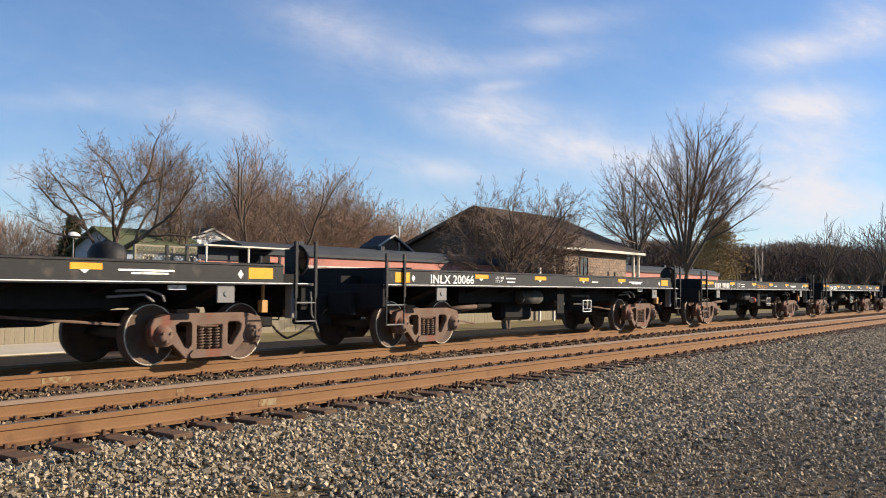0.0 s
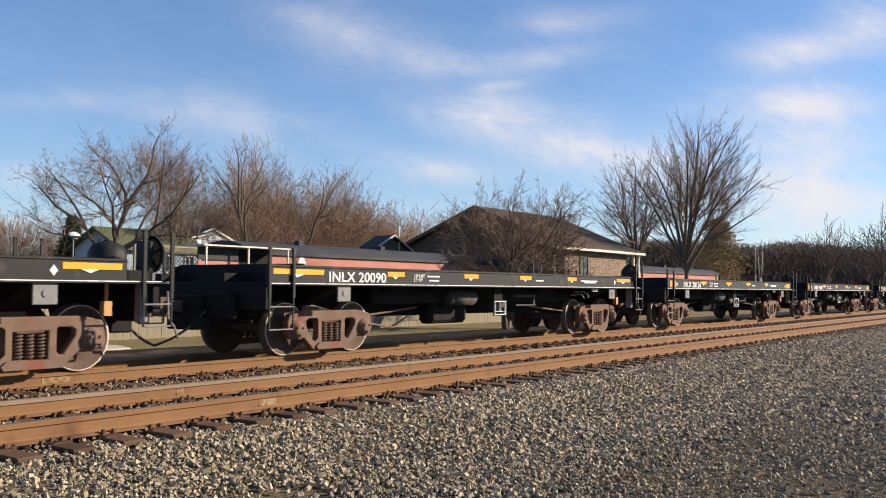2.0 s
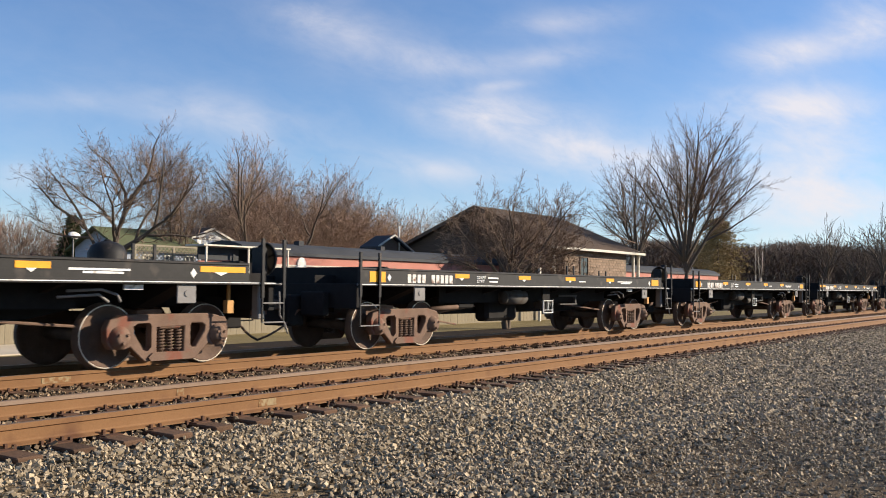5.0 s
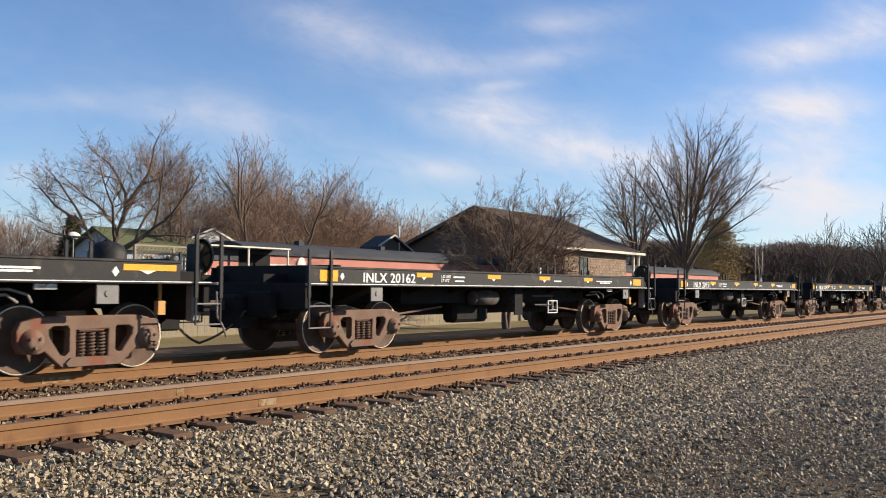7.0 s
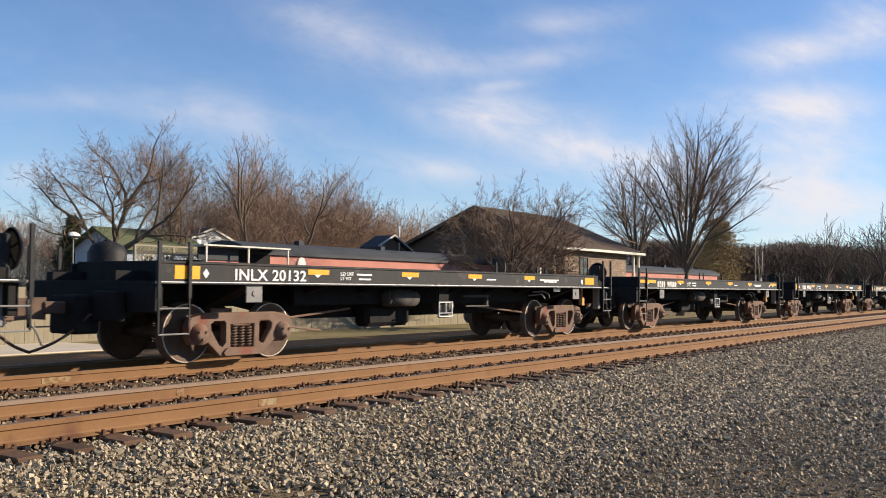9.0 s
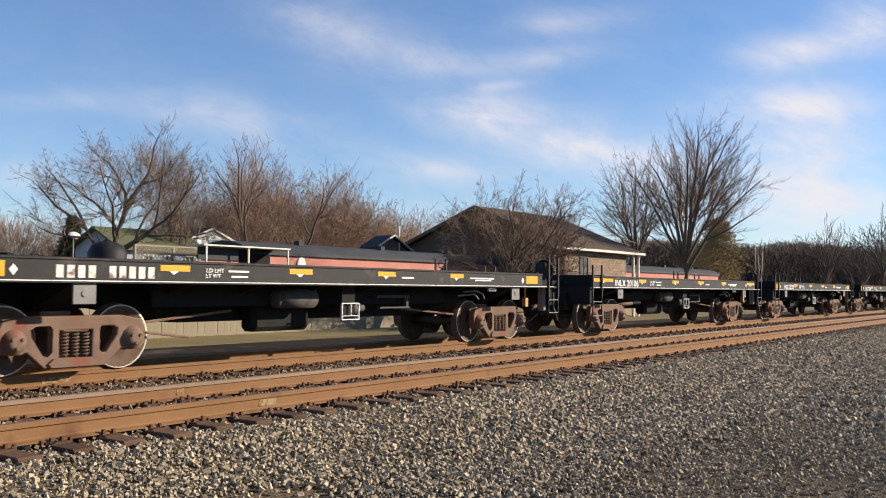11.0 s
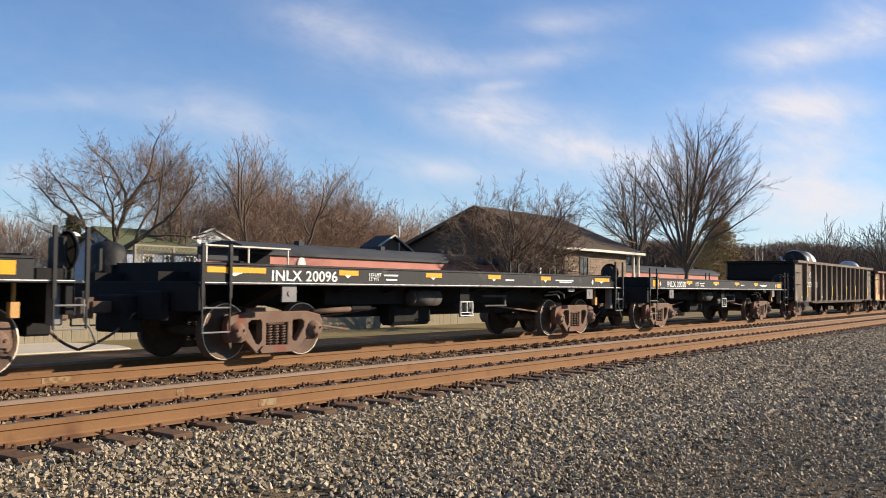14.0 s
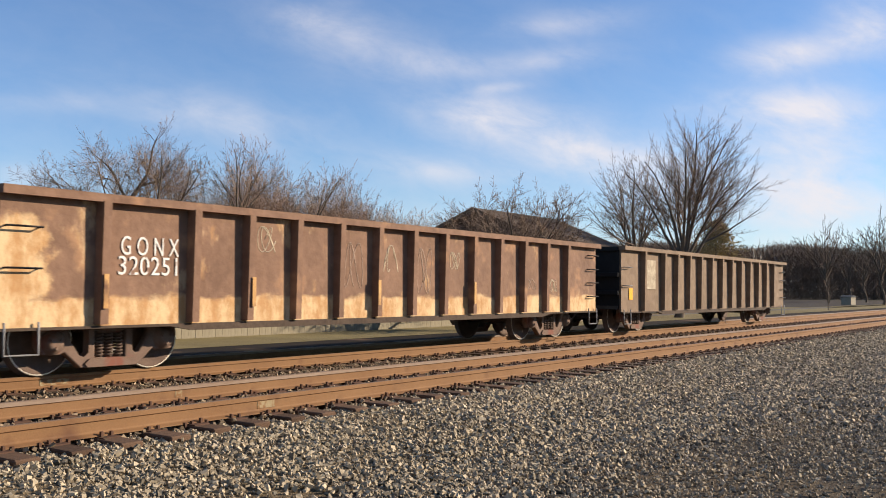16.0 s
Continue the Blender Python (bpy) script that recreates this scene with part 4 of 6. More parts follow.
def shoot(r, out, p, d, length, rad, level, habit):
    """One branch that grows from p along d and carries smaller ones, down to the twigs."""
    wander, lift, spread, ratio, gap, tip = habit
    n = (2, 4, 6, 9)[level]
    step = length / n
    room = 0.0
    for i in range(n):
        d = (d + Vector((r.gauss(0, wander), r.gauss(0, wander), r.gauss(0, wander))) + UP * lift).normalized()
        q = p + d * step
        a, b = max(tip, rad * (1 - 0.8 * i / n)), max(tip * 0.8, rad * (1 - 0.8 * (i + 1) / n))
        out.append((*p, *q, a, b))
        if level and i + 1 > n * 0.2:
            room += step
            while room > 0:
                room -= gap[level - 1] * r.uniform(0.6, 1.4)
                side(r, out, p + (q - p) * r.random(), d, length * (1 - 0.75 * (i + 0.5) / n), b, level, habit)
        p = q
    if level:
        shoot(r, out, p, d, length * 0.3, b, level - 1, habit)


def side(r, out, p, d, length, rad, level, habit):
    """A branch off another: it leaves at the habit's angle, to any side."""
    wander, lift, spread, ratio, gap, tip = habit
    w = d.orthogonal().normalized()
    w.rotate(Matrix.Rotation(r.uniform(0, 6.283), 3, d))
    a = radians(spread * r.uniform(0.7, 1.3))
    l = max(0.18, length * ratio * r.uniform(0.7, 1.2))
    shoot(r, out, p, d * math.cos(a) + w * math.sin(a), l, min(rad * 0.75, tip + 0.011 * l), level - 1, habit)


def bare_tree(seed, boughs, wander=0.06, lift=0.05, spread=38, ratio=0.48, gap=(0.16, 0.28, 0.5), tip=0.0055):
    """A bare tree out of its boughs: (side, height, angle at the foot, angle at the end, lean in depth, length, radius),
    angles in degrees from upright across the view."""
    r = random.Random(seed)
    habit = (wander, lift, spread, ratio, gap, tip)
    main, out = [], []
    for sx, sz, a0, a1, deep, length, rad in boughs:
        p = RIGHT * sx + UP * sz
        if main and sz > 0.2:
            # a bough springs from the nearest point of those before it
            p = min((Vector(m[3:6]) for m in main if m[6] > rad * 0.6), key=lambda q: (q - p).length, default=p)
        b = radians(deep)
        n = max(6, int(length / 0.55))
        room = 0.0
        k0 = k1 = 0.0
        for i in range(n):
            k0, k1 = k0 * 0.7 + r.gauss(0, wander * 90), k1 * 0.7 + r.gauss(0, wander * 90)
            a = radians(a0 + (a1 - a0) * i / (n - 1) + k0)
            bb = b + radians(k1)
            d = (RIGHT * math.sin(a) * math.cos(bb) + DEEP * math.sin(bb) + UP * math.cos(a) * math.cos(bb)).normalized()
            q = p + d * length / n
            ra, rb = max(tip, rad * (1 - 0.85 * i / n)), max(tip, rad * (1 - 0.85 * (i + 1) / n))
            main.append((*p, *q, ra, rb))
            if i >= n * 0.22:
                room += length / n
                while room > 0:
                    room -= gap[2] * r.uniform(0.6, 1.4)
                    side(r, out, p + (q - p) * r.random(), d, length * (1.08 - 0.8 * i / n), rb, 3, habit)
            p = q
    return np.array(main), np.array(out)


def tree(name, at, label, category="tree", group="", twigs_mat=None, bark=None, **kw):
    thick, thin = bare_tree(**kw)
    t = thing(name, label, category, group, at=Matrix.Translation(at))
    raw("trunk", *tubes(thick, 7), bark or M_BARK, t, smooth=True)
    raw("crown", *tubes(thin, 3), twigs_mat or M_TWIG, t, "bare leafless twigs")
    return t


def fan(seed, count, height, width, length, rad, foot=(0.0, 0.6), curve=1.3, stem=None):
    """Boughs that spread evenly from a short stem."""
    r = random.Random(seed)
    out = [stem] if stem else []
    for i in range(count):
        a = -width + 2 * width * (i + r.uniform(0.2, 0.8)) / count
        h = height + r.uniform(*foot)
        out.append((0, h, a * 0.55, a * curve, r.uniform(-width, width) * 0.8, length * (1 - 0.25 * abs(a) / width) * r.uniform(0.85, 1.1), rad * r.uniform(0.7, 1.1)))
    return out


GZ = -0.5
tree("maple_tree", (24.6, 36, GZ), "large bare spreading tree with crooked grey limbs", seed=11, wander=0.08, spread=46, lift=0.04, ratio=0.70, gap=(0.12, 0.19, 0.36), tip=0.0048, boughs=[
    (0, -0.1, 2, 6, 0, 3, 0.27), (0.1, 2.7, 12, 22, 4, 3.629, 0.19), (0.75, 5.9, 22, 0, 0, 3.808, 0.12), (0.45, 5.1, -14, -62, 10, 3.528, 0.085), (0.9, 6.5, 62, 40, -8, 2.318, 0.065),
    (0.3, 4.3, -30, -50, -18, 3.427, 0.07), (-0.1, 2.6, -22, -30, -6, 2.621, 0.15), (-0.9, 4.3, -58, -70, 8, 3.528, 0.075), (-1.1, 4.7, -18, -40, -10, 3.326, 0.075), (-0.8, 4.1, -85, -70, 15, 3.427, 0.06),
    (0.15, 2.7, 36, 62, -5, 3.427, 0.16), (2.2, 4.5, 55, 35, -8, 2.822, 0.08), (1.6, 4.1, 88, 92, 6, 3.629, 0.07), (1.9, 4.4, 8, 14, 10, 3.629, 0.07), (1.2, 3.7, 15, 30, 20, 4.234, 0.07), (0.2, 3.8, 2, 5, -30, 4.637, 0.08), (0.3, 4, -5, 0, 32, 4.637, 0.08)])
tree("small_tree", (32.2, 20, GZ), "small bare ornamental tree with dense fine twigs", seed=5, wander=0.09, spread=44, lift=0.015, ratio=0.62, gap=(0.09, 0.16, 0.26), tip=0.0058, boughs=[
    (0, -0.1, -4, 0, 0, 2.0, 0.16), (0.05, -0.1, 8, 14, 8, 2.4, 0.12)] + [(0.03 * k, 1.55 + 0.1 * (k % 3), a, b, c, l, 0.09) for k, (a, b, c, l) in enumerate((
        (-62, -88, 5, 2.9), (-50, -72, -25, 3.4), (-34, -58, 15, 3.8), (-20, -40, -12, 4.2), (-8, -22, 28, 4.3), (2, 4, -30, 4.3), (12, 22, 10, 4.5), (24, 40, -18, 4.4), (36, 60, 22, 4.2), (50, 74, -8, 3.8), (62, 90, 10, 3.2), (-15, -20, -48, 3.6), (15, 30, 50, 3.6), (30, 50, -50, 3.4)))])
tree("elm_tree", (56.7, 22, GZ), "tall bare vase-shaped tree beside the tracks", seed=23, wander=0.045, spread=33, lift=0.045, ratio=0.56, gap=(0.15, 0.27, 0.62), tip=0.005, boughs=[
    (0, -0.1, 3, 6, 0, 3.6, 0.34), (0.1, 3.1, -8, -30, 6, 7.998, 0.15), (0.15, 3.2, -3, 4, -8, 8.928, 0.16), (0.2, 3.2, 8, 24, 4, 8.928, 0.16), (0.2, 3.3, 14, 26, -10, 8.556, 0.13), (0.25, 3.3, 24, 33, 8, 7.998, 0.13),
    (0.3, 3, 34, 40, -5, 7.626, 0.13), (1.9, 4.9, 64, 46, 4, 4.278, 0.085), (0.1, 3.2, -24, -46, -6, 7.068, 0.12), (0, 3.4, -48, -60, 10, 4.092, 0.07), (0.1, 3.2, 2, 8, 26, 8.37, 0.13), (0.1, 3.2, -5, -6, -28, 8.184, 0.13), (0.2, 3.4, 12, 18, 40, 6.882, 0.1), (0.1, 3.4, -14, -24, 34, 6.882, 0.1), (0.2, 3.4, 18, 28, -38, 6.882, 0.1)])
tree("elm_tree", (71.8, 31.5, GZ), "tall bare tree behind the restaurant", seed=31, wander=0.06, spread=40, lift=0.04, ratio=0.55, gap=(0.22, 0.36, 0.72), tip=0.006, boughs=fan(31, 12, 3.4, 34, 8.8, 0.12, stem=(0, -0.1, 0, 2, 0, 4.2, 0.26)))
tree("background_tree", (37.6, 42, GZ), "bare tree with many upright branches", seed=41, wander=0.08, spread=38, lift=0.06, gap=(0.18, 0.28, 0.5), tip=0.006, ratio=0.6, boughs=fan(41, 8, 4.6, 42, 4.6, 0.07, (-0.5, 1.4), 1.1, (0, -0.1, 2, 4, 0, 7.4, 0.17)))
tree("background_tree", (33.5, 43, GZ), "thin bare upright tree", seed=47, wander=0.06, spread=30, gap=(0.18, 0.28, 0.46), tip=0.0068, ratio=0.55, boughs=fan(47, 7, 1.2, 20, 7.6, 0.06, stem=(0, -0.1, 0, 0, 0, 2.0, 0.12)))
tree("background_tree", (41.0, 41, GZ), "slender leaning bare tree", seed=53, wander=0.08, spread=36, gap=(0.18, 0.28, 0.46), tip=0.0068, ratio=0.55, boughs=[(0, -0.1, 4, 30, 0, 5.2, 0.13), (0.9, 4.6, 28, 6, 0, 4.6, 0.09), (1.0, 5.2, -22, -30, 10, 3.0, 0.05), (1.2, 6.0, 50, 40, -8, 2.8, 0.05), (0.5, 3.6, -30, -20, -6, 4.2, 0.06), (1.3, 6.6, 20, 40, 20, 3.0, 0.045)])
SCRUB = dict(category="tree", group="thicket behind the coaches")
BRUSH = [tree("scrub_tree", (46, 50, GZ), "reddish-brown bare scrub tree in a thicket", twigs_mat=M_TWIG_RED, seed=61, wander=0.08, spread=44, ratio=0.62, gap=(0.20, 0.32, 0.55), tip=0.0086, boughs=fan(61, 9, 1.0, 30, 8.6, 0.06, (0, 1.0), 1.1, (0, -0.1, 2, 4, 0, 5.0, 0.12)), **SCRUB),
         tree("scrub_tree", (54, 51, GZ), "reddish-brown bare scrub tree in a thicket", twigs_mat=M_TWIG_RED, seed=67, wander=0.07, spread=46, ratio=0.62, gap=(0.20, 0.32, 0.55), tip=0.0086, boughs=fan(67, 9, 1.4, 34, 8.4, 0.06, (0, 1.4), 1.2, (0, -0.1, -3, 4, 0, 6.0, 0.12)), **SCRUB)]
PALE = tree("scrub_tree", (63, 53, GZ), "pale bare scrub tree with upright stems", twigs_mat=M_TWIG_PALE, seed=71, wander=0.06, spread=40, ratio=0.55, gap=(0.22, 0.34, 0.55), tip=0.008, boughs=fan(71, 9, 0.8, 24, 9.0, 0.05, (0, 1.4), 1.1, (0, -0.1, 0, 3, 0, 5.0, 0.10)), **SCRUB)
rnd = random.Random(3)
for i, (x, y, s, k) in enumerate([(43, 49, 0.78, 0), (44.5, 54, 0.95, 1), (48.5, 50, 0.93, 1), (50.5, 52, 1.0, 0), (52, 49.5, 0.86, 1), (56.5, 51, 0.92, 0), (58.5, 53, 0.98, 1), (41, 50, 0.62, 1), (47, 56, 0.9, 0),
                                  (60, 52, 0.80, 2), (66, 53, 0.92, 2), (68.5, 54, 0.98, 2), (71, 55, 0.86, 2), (74, 56, 0.96, 2), (77, 57, 0.8, 2), (62, 55, 0.9, 2), (55.5, 53, 0.9, 0), (80, 57, 0.7, 2), (84, 56, 0.75, 2), (49.5, 54, 0.95, 1), (57.3, 50, 0.72, 1), (47.5, 48, 0.62, 1), (61, 50, 0.62, 0), (64.5, 51.5, 0.7, 2), (69.5, 52, 0.66, 2), (73, 53, 0.7, 2)]):
    o = copy_thing((*BRUSH, PALE)[k], Matrix.Translation((x, y, GZ)) @ Matrix.Rotation(rnd.uniform(0, 6.28), 4, "Z"))
    o.scale = (s, s, s)
FAR = [tree("woodland_tree", (228, 74, GZ), "bare grey-brown tree at the wood's edge", "tree", "wood in the distance", M_TWIG_FAR, seed=sd, wander=0.08, spread=40, gap=(0.5, 0.6, 0.9), tip=0.026, boughs=fan(sd, 11, 3.0, 48, 9.2, 0.12, (0, 1.5), 1.2, (0, -0.1, 0, 3, 0, 5.0, 0.22))) for sd in (81, 83, 89)]
for i in range(16):
    f = rnd.random()
    back = rnd.choice((0, 0, 10, 22))
    x, y = 208 + 92 * f + back + rnd.gauss(0, 3), 92 - 78 * f + back * 0.7 + rnd.gauss(0, 3)
    o = copy_thing(FAR[i % 3], Matrix.Translation((x, y, GZ)) @ Matrix.Rotation(rnd.uniform(0, 6.28), 4, "Z"))
    s = rnd.uniform(0.85, 1.12) * (1 + back * 0.006)
    o.scale = (s * 1.25, s * 1.25, s)
for x, y, s in ((159, 36, 1.0), (153, 26.6, 1.05), (176, 30, 0.9), (184, 35, 0.9), (196, 40, 1.0), (205, 34, 1.0)):
    o = copy_thing(FAR[1], Matrix.Translation((x, y, GZ)) @ Matrix.Rotation(x, 4, "Z"))
    o.scale = (s, s, s)
for x, y, s in ((55, 104, 0.72), (63, 104, 0.68), (50, 108, 0.74), (58, 112, 0.8)):
    o = copy_thing(FAR[int(x) % 3], Matrix.Translation((x, y, GZ)) @ Matrix.Rotation(x, 4, "Z"))
    o.scale = (s, s, s)


M_NEEDLE_OLIVE = mat("olive_needles", (0.30, 0.24, 0.125), 0.9, island=0.35, bump=0)


def understory():
    """Tangled undergrowth along the foot of the far wood."""
    g = np.random.default_rng(21)
    n = 105000
    f = g.random(n)
    x, y = 206 + 100 * f + g.normal(0, 3.5, n), 93 - 84 * f + g.normal(0, 3.5, n)
    h = (12.4 + 0.9 * np.sin(f * 21) + 0.6 * np.sin(f * 57 + 1)) * g.random(n) ** 0.9
    p = np.stack([x, y, GZ + h], 1)
    d = np.stack([g.normal(0, 0.5, n), g.normal(0, 0.5, n), g.uniform(0.3, 1.2, n)], 1) * g.uniform(0.6, 2.0, n)[:, None]
    segs = np.concatenate([p, p + d, np.full((n, 1), 0.06), np.full((n, 1), 0.014)], 1)
    o = raw("undergrowth", *tubes(segs, 3), mat("brown_undergrowth", (0.185, 0.143, 0.12), 0.95, island=0.3, bump=0))
    tagged(o, "dark tangled undergrowth along the wood's foot", "undergrowth", kind="stuff")
    # thicket behind the coaches and the houses
    n = 60000
    f = g.random(n)
    x, y = 26 + 78 * f + g.normal(0, 1.5, n), 70 - 9 * f + g.normal(0, 2.2, n)
    h = (7.2 - 3.7 * np.exp(-(f / 0.24) ** 2) + 1.3 * np.sin(f * 17) + 0.9 * np.sin(f * 43 + 2) - 1.5 * (f > 0.62)) * g.random(n) ** 0.9
    p = np.stack([x, y, GZ + h], 1)
    d = np.stack([g.normal(0, 0.32, n), g.normal(0, 0.32, n), g.uniform(0.4, 1.1, n)], 1) * g.uniform(0.5, 1.6, n)[:, None]
    segs = np.concatenate([p, p + d, np.full((n, 1), 0.016), np.full((n, 1), 0.007)], 1)
    o = raw("undergrowth", *tubes(segs, 3), mat("brush_twigs", (0.185, 0.138, 0.118), 0.95, island=0.3, bump=0))
    tagged(o, "reddish-brown bare brush behind the coaches and houses", "undergrowth", kind="stuff")


understory()


def evergreen(at, height, width, seed, label, needles=None, taper=0.7):
    r = random.Random(seed)
    t = thing("evergreen_tree", label, "tree", at=Matrix.Translation(at))
    bm = bmesh.new()
    rod(bm, (0, 0, 0), (0, 0, height * 0.95), 0.03 * height, 0.01, 8)
    part("trunk", bm, M_BARK, t)
    segs = []
    for i in range(2600):
        h = r.random() ** 0.8
        a = r.uniform(0, 6.28)
        reach = width * (1 - h) ** taper * r.uniform(0.3, 1.0) * (0.8 + 0.3 * math.sin(a * 3 + h * 9))
        z = height * (0.12 + 0.88 * h)
        p = Vector((math.cos(a) * reach, math.sin(a) * reach, z - reach * 0.2))
        for j in range(5):
            q = p + Vector((r.gauss(0, 0.22), r.gauss(0, 0.22), r.gauss(0.05, 0.13)))
            segs.append((*p, *q, 0.035, 0.008))
    raw("crown", *tubes(segs, 3), needles or M_NEEDLE, t, "dark green needle sprays")


evergreen((40.7, 65.4, GZ), 7.0, 2.2, 4, "small dark green evergreen behind the house")
evergreen((97, 33.4, GZ), 9.4, 4.2, 6, "olive-brown evergreen behind the tall bare tree", M_NEEDLE_OLIVE, 0.32)
for i, (x, y, dx, h) in enumerate(((112, 34, 0.7, 7.2), (114, 34, 1.6, 6.6), (121, 36, -0.8, 6.6))):
    t = thing("birch_trunk", "slender leaning pale bare trunk", "tree", "pale trunks by the wood", at=pose(x, y, GZ))
    bm = bmesh.new()
    rod(bm, (0, 0, 0), (dx * 0.4, 0, h * 0.5), 0.10, 0.08, 7)
    rod(bm, (dx * 0.4, 0, h * 0.5), (dx, 0.1, h), 0.08, 0.03, 7)
    part("trunk", bm, M_PALEBARK, t)
    bm = bmesh.new()
    for k in range(6):
        rod(bm, (dx * (0.5 + 0.08 * k), 0, h * (0.6 + 0.06 * k)), (dx * (0.5 + 0.08 * k) + 0.5 * (-1) ** k, 0.3, h * (0.72 + 0.06 * k)), 0.03, 0.008, 4)
    part("branch", bm, M_PALEBARK, t)

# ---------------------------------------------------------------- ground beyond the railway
# Dark cinders, with the colour lowered further to carry the train's shadow.
M_CINDER = mat("shaded_cinders", (0.024, 0.019, 0.015), 0.95, spec=0.1, dark=(0.013, 0.011, 0.009), light=(0.04, 0.032, 0.025), scale=0.6, fine=20, bump=0.5, spots=(0.12, 0.08, 0.055), spot_at=0.62, spot_scale=0.5)
M_GRASS = mat("winter_grass", (0.19, 0.158, 0.074), 0.95, dark=(0.12, 0.10, 0.05), light=(0.27, 0.225, 0.11), scale=0.8, fine=30, bump=0.6, dist=0.03)
M_ASPHALT = mat("old_asphalt", (0.12, 0.115, 0.10), 0.9, dark=(0.085, 0.08, 0.07), light=(0.16, 0.15, 0.135), scale=0.4, fine=60, bump=0.2)
M_CONCRETE = mat("pale_concrete", (0.52, 0.48, 0.41), 0.85, dark=(0.42, 0.385, 0.33), light=(0.60, 0.56, 0.49), scale=1.0, fine=30, bump=0.1)
strip("cinder_strip", [(14.6, -0.475), (17, -0.49), (20.4, -0.495)], -60, 400, 4, M_CINDER, "dark cinder strip beside the far track, deepened for the train's shade", rough=0.02)
strip("grass_strip", [(20.3, -0.485), (22.0, -0.475), (23.9, -0.465), (24.4, -0.465)], -60, 400, 4, M_GRASS, "yellowed winter grass strip", rough=0.0)
strip("road", [(24.3, -0.475), (26.2, -0.465)], -60, 110, 4, M_ASPHALT, "worn grey asphalt drive behind the fence", rough=0.0)
strip("lawn", [(26.1, -0.48), (40, -0.48), (80, -0.48), (400, -0.48)], -200, 900, 20, M_GRASS, "dull winter grass around the buildings", rough=0.0)
strip("woodland_floor", [(27.0, -0.474), (60, -0.474), (300, -0.474)], 108, 600, 12, mat("leaf_litter", (0.045, 0.035, 0.026), 0.95, scale=0.6, fine=20, bump=0.5, dist=0.03), "dark leaf litter under the wood", rough=0.0)
bm = bmesh.new()
fs = [bm.verts.new(p) for p in ((2, 20.9, -0.45), (14.5, 20.5, -0.45), (14.9, 21.6, -0.448), (14.6, 23.87, -0.446), (2, 23.87, -0.446), (2, 22.0, -0.448))]
bm.faces.new((fs[0], fs[1], fs[2], fs[5]))
bm.faces.new((fs[5], fs[2], fs[3], fs[4]))
r_ = bmesh.ops.extrude_face_region(bm, geom=bm.faces[:])
bmesh.ops.translate(bm, verts=[g for g in r_["geom"] if isinstance(g, bmesh.types.BMVert)], vec=(0, 0, -0.32))
tagged(part("driveway", bm, M_CONCRETE), "sunlit pale concrete driveway apron", "driveway", kind="structure")

# ---------------------------------------------------------------- buildings
M_ROOF = mat("brown_shingles", (0.088, 0.063, 0.047), 0.95, dark=(0.055, 0.04, 0.03), light=(0.125, 0.094, 0.072), scale=3, fine=25, bump=0.5, dist=0.02, stretch=(1, 1, 3))
M_SIDING = mat("brown_siding", (0.13, 0.10, 0.08), 0.85, stretch=(0.3, 0.3, 6))
M_BRICK = mat("tan_brick", (0.245, 0.185, 0.15), 0.9, dark=(0.17, 0.125, 0.10), light=(0.33, 0.26, 0.21), rand=0.18, bump=0.3)
M_MORTAR = mat("mortar", (0.20, 0.17, 0.145), 0.95)
M_TRIM = mat("cream_trim", (0.58, 0.54, 0.45), 0.75)
M_PINK = mat("faded_pink_paint", (0.43, 0.19, 0.165), 0.8, dark=(0.34, 0.14, 0.122), light=(0.52, 0.25, 0.22), spots=(0.40, 0.22, 0.19), spot_at=0.62, scale=0.8, fine=20)
M_COACHROOF = mat("dark_tar_roof", (0.045, 0.048, 0.052), 0.8, dark=(0.03, 0.032, 0.035), light=(0.07, 0.073, 0.078), scale=1.0, fine=25)
M_GLASS = mat("dark_window", (0.02, 0.024, 0.03), 0.08, spec=0.5, bump=0.0, coat=0.3)
M_BLUE = mat("blue_grey_siding", (0.30, 0.34, 0.40), 0.8, stretch=(0.3, 0.3, 8))
M_GREEN = mat("green_shingles", (0.095, 0.115, 0.065), 0.95, dark=(0.07, 0.085, 0.047), light=(0.13, 0.15, 0.09), scale=3, fine=20, bump=0.4)
M_WHITEW = mat("white_siding", (0.75, 0.72, 0.66), 0.8, stretch=(0.3, 0.3, 6))


def quad_slab(bm, pts, t):
    """A plate through four points, t thick downwards."""
    top = [bm.verts.new(p) for p in pts]
    low = [bm.verts.new((p[0], p[1], p[2] - t)) for p in pts]
    n = len(pts)
    bm.faces.new(top)
    bm.faces.new(low[::-1])
    for i in range(n):
        bm.faces.new((top[i], low[i], low[(i + 1) % n], top[(i + 1) % n]))


def gable_wall(bm, x0, x1, y0, y1, ym, z0, ze, zr):
    a = [bm.verts.new((x0, y, z)) for y, z in ((y0, z0), (y1, z0), (y1, ze), (ym, zr), (y0, ze))]
    b = [bm.verts.new((x1, y, z)) for y, z in ((y0, z0), (y1, z0), (y1, ze), (ym, zr), (y0, ze))]
    bm.faces.new(a)
    bm.faces.new(b[::-1])
    for i in range(5):
        bm.faces.new((a[i], b[i], b[(i + 1) % 5], a[(i + 1) % 5]))


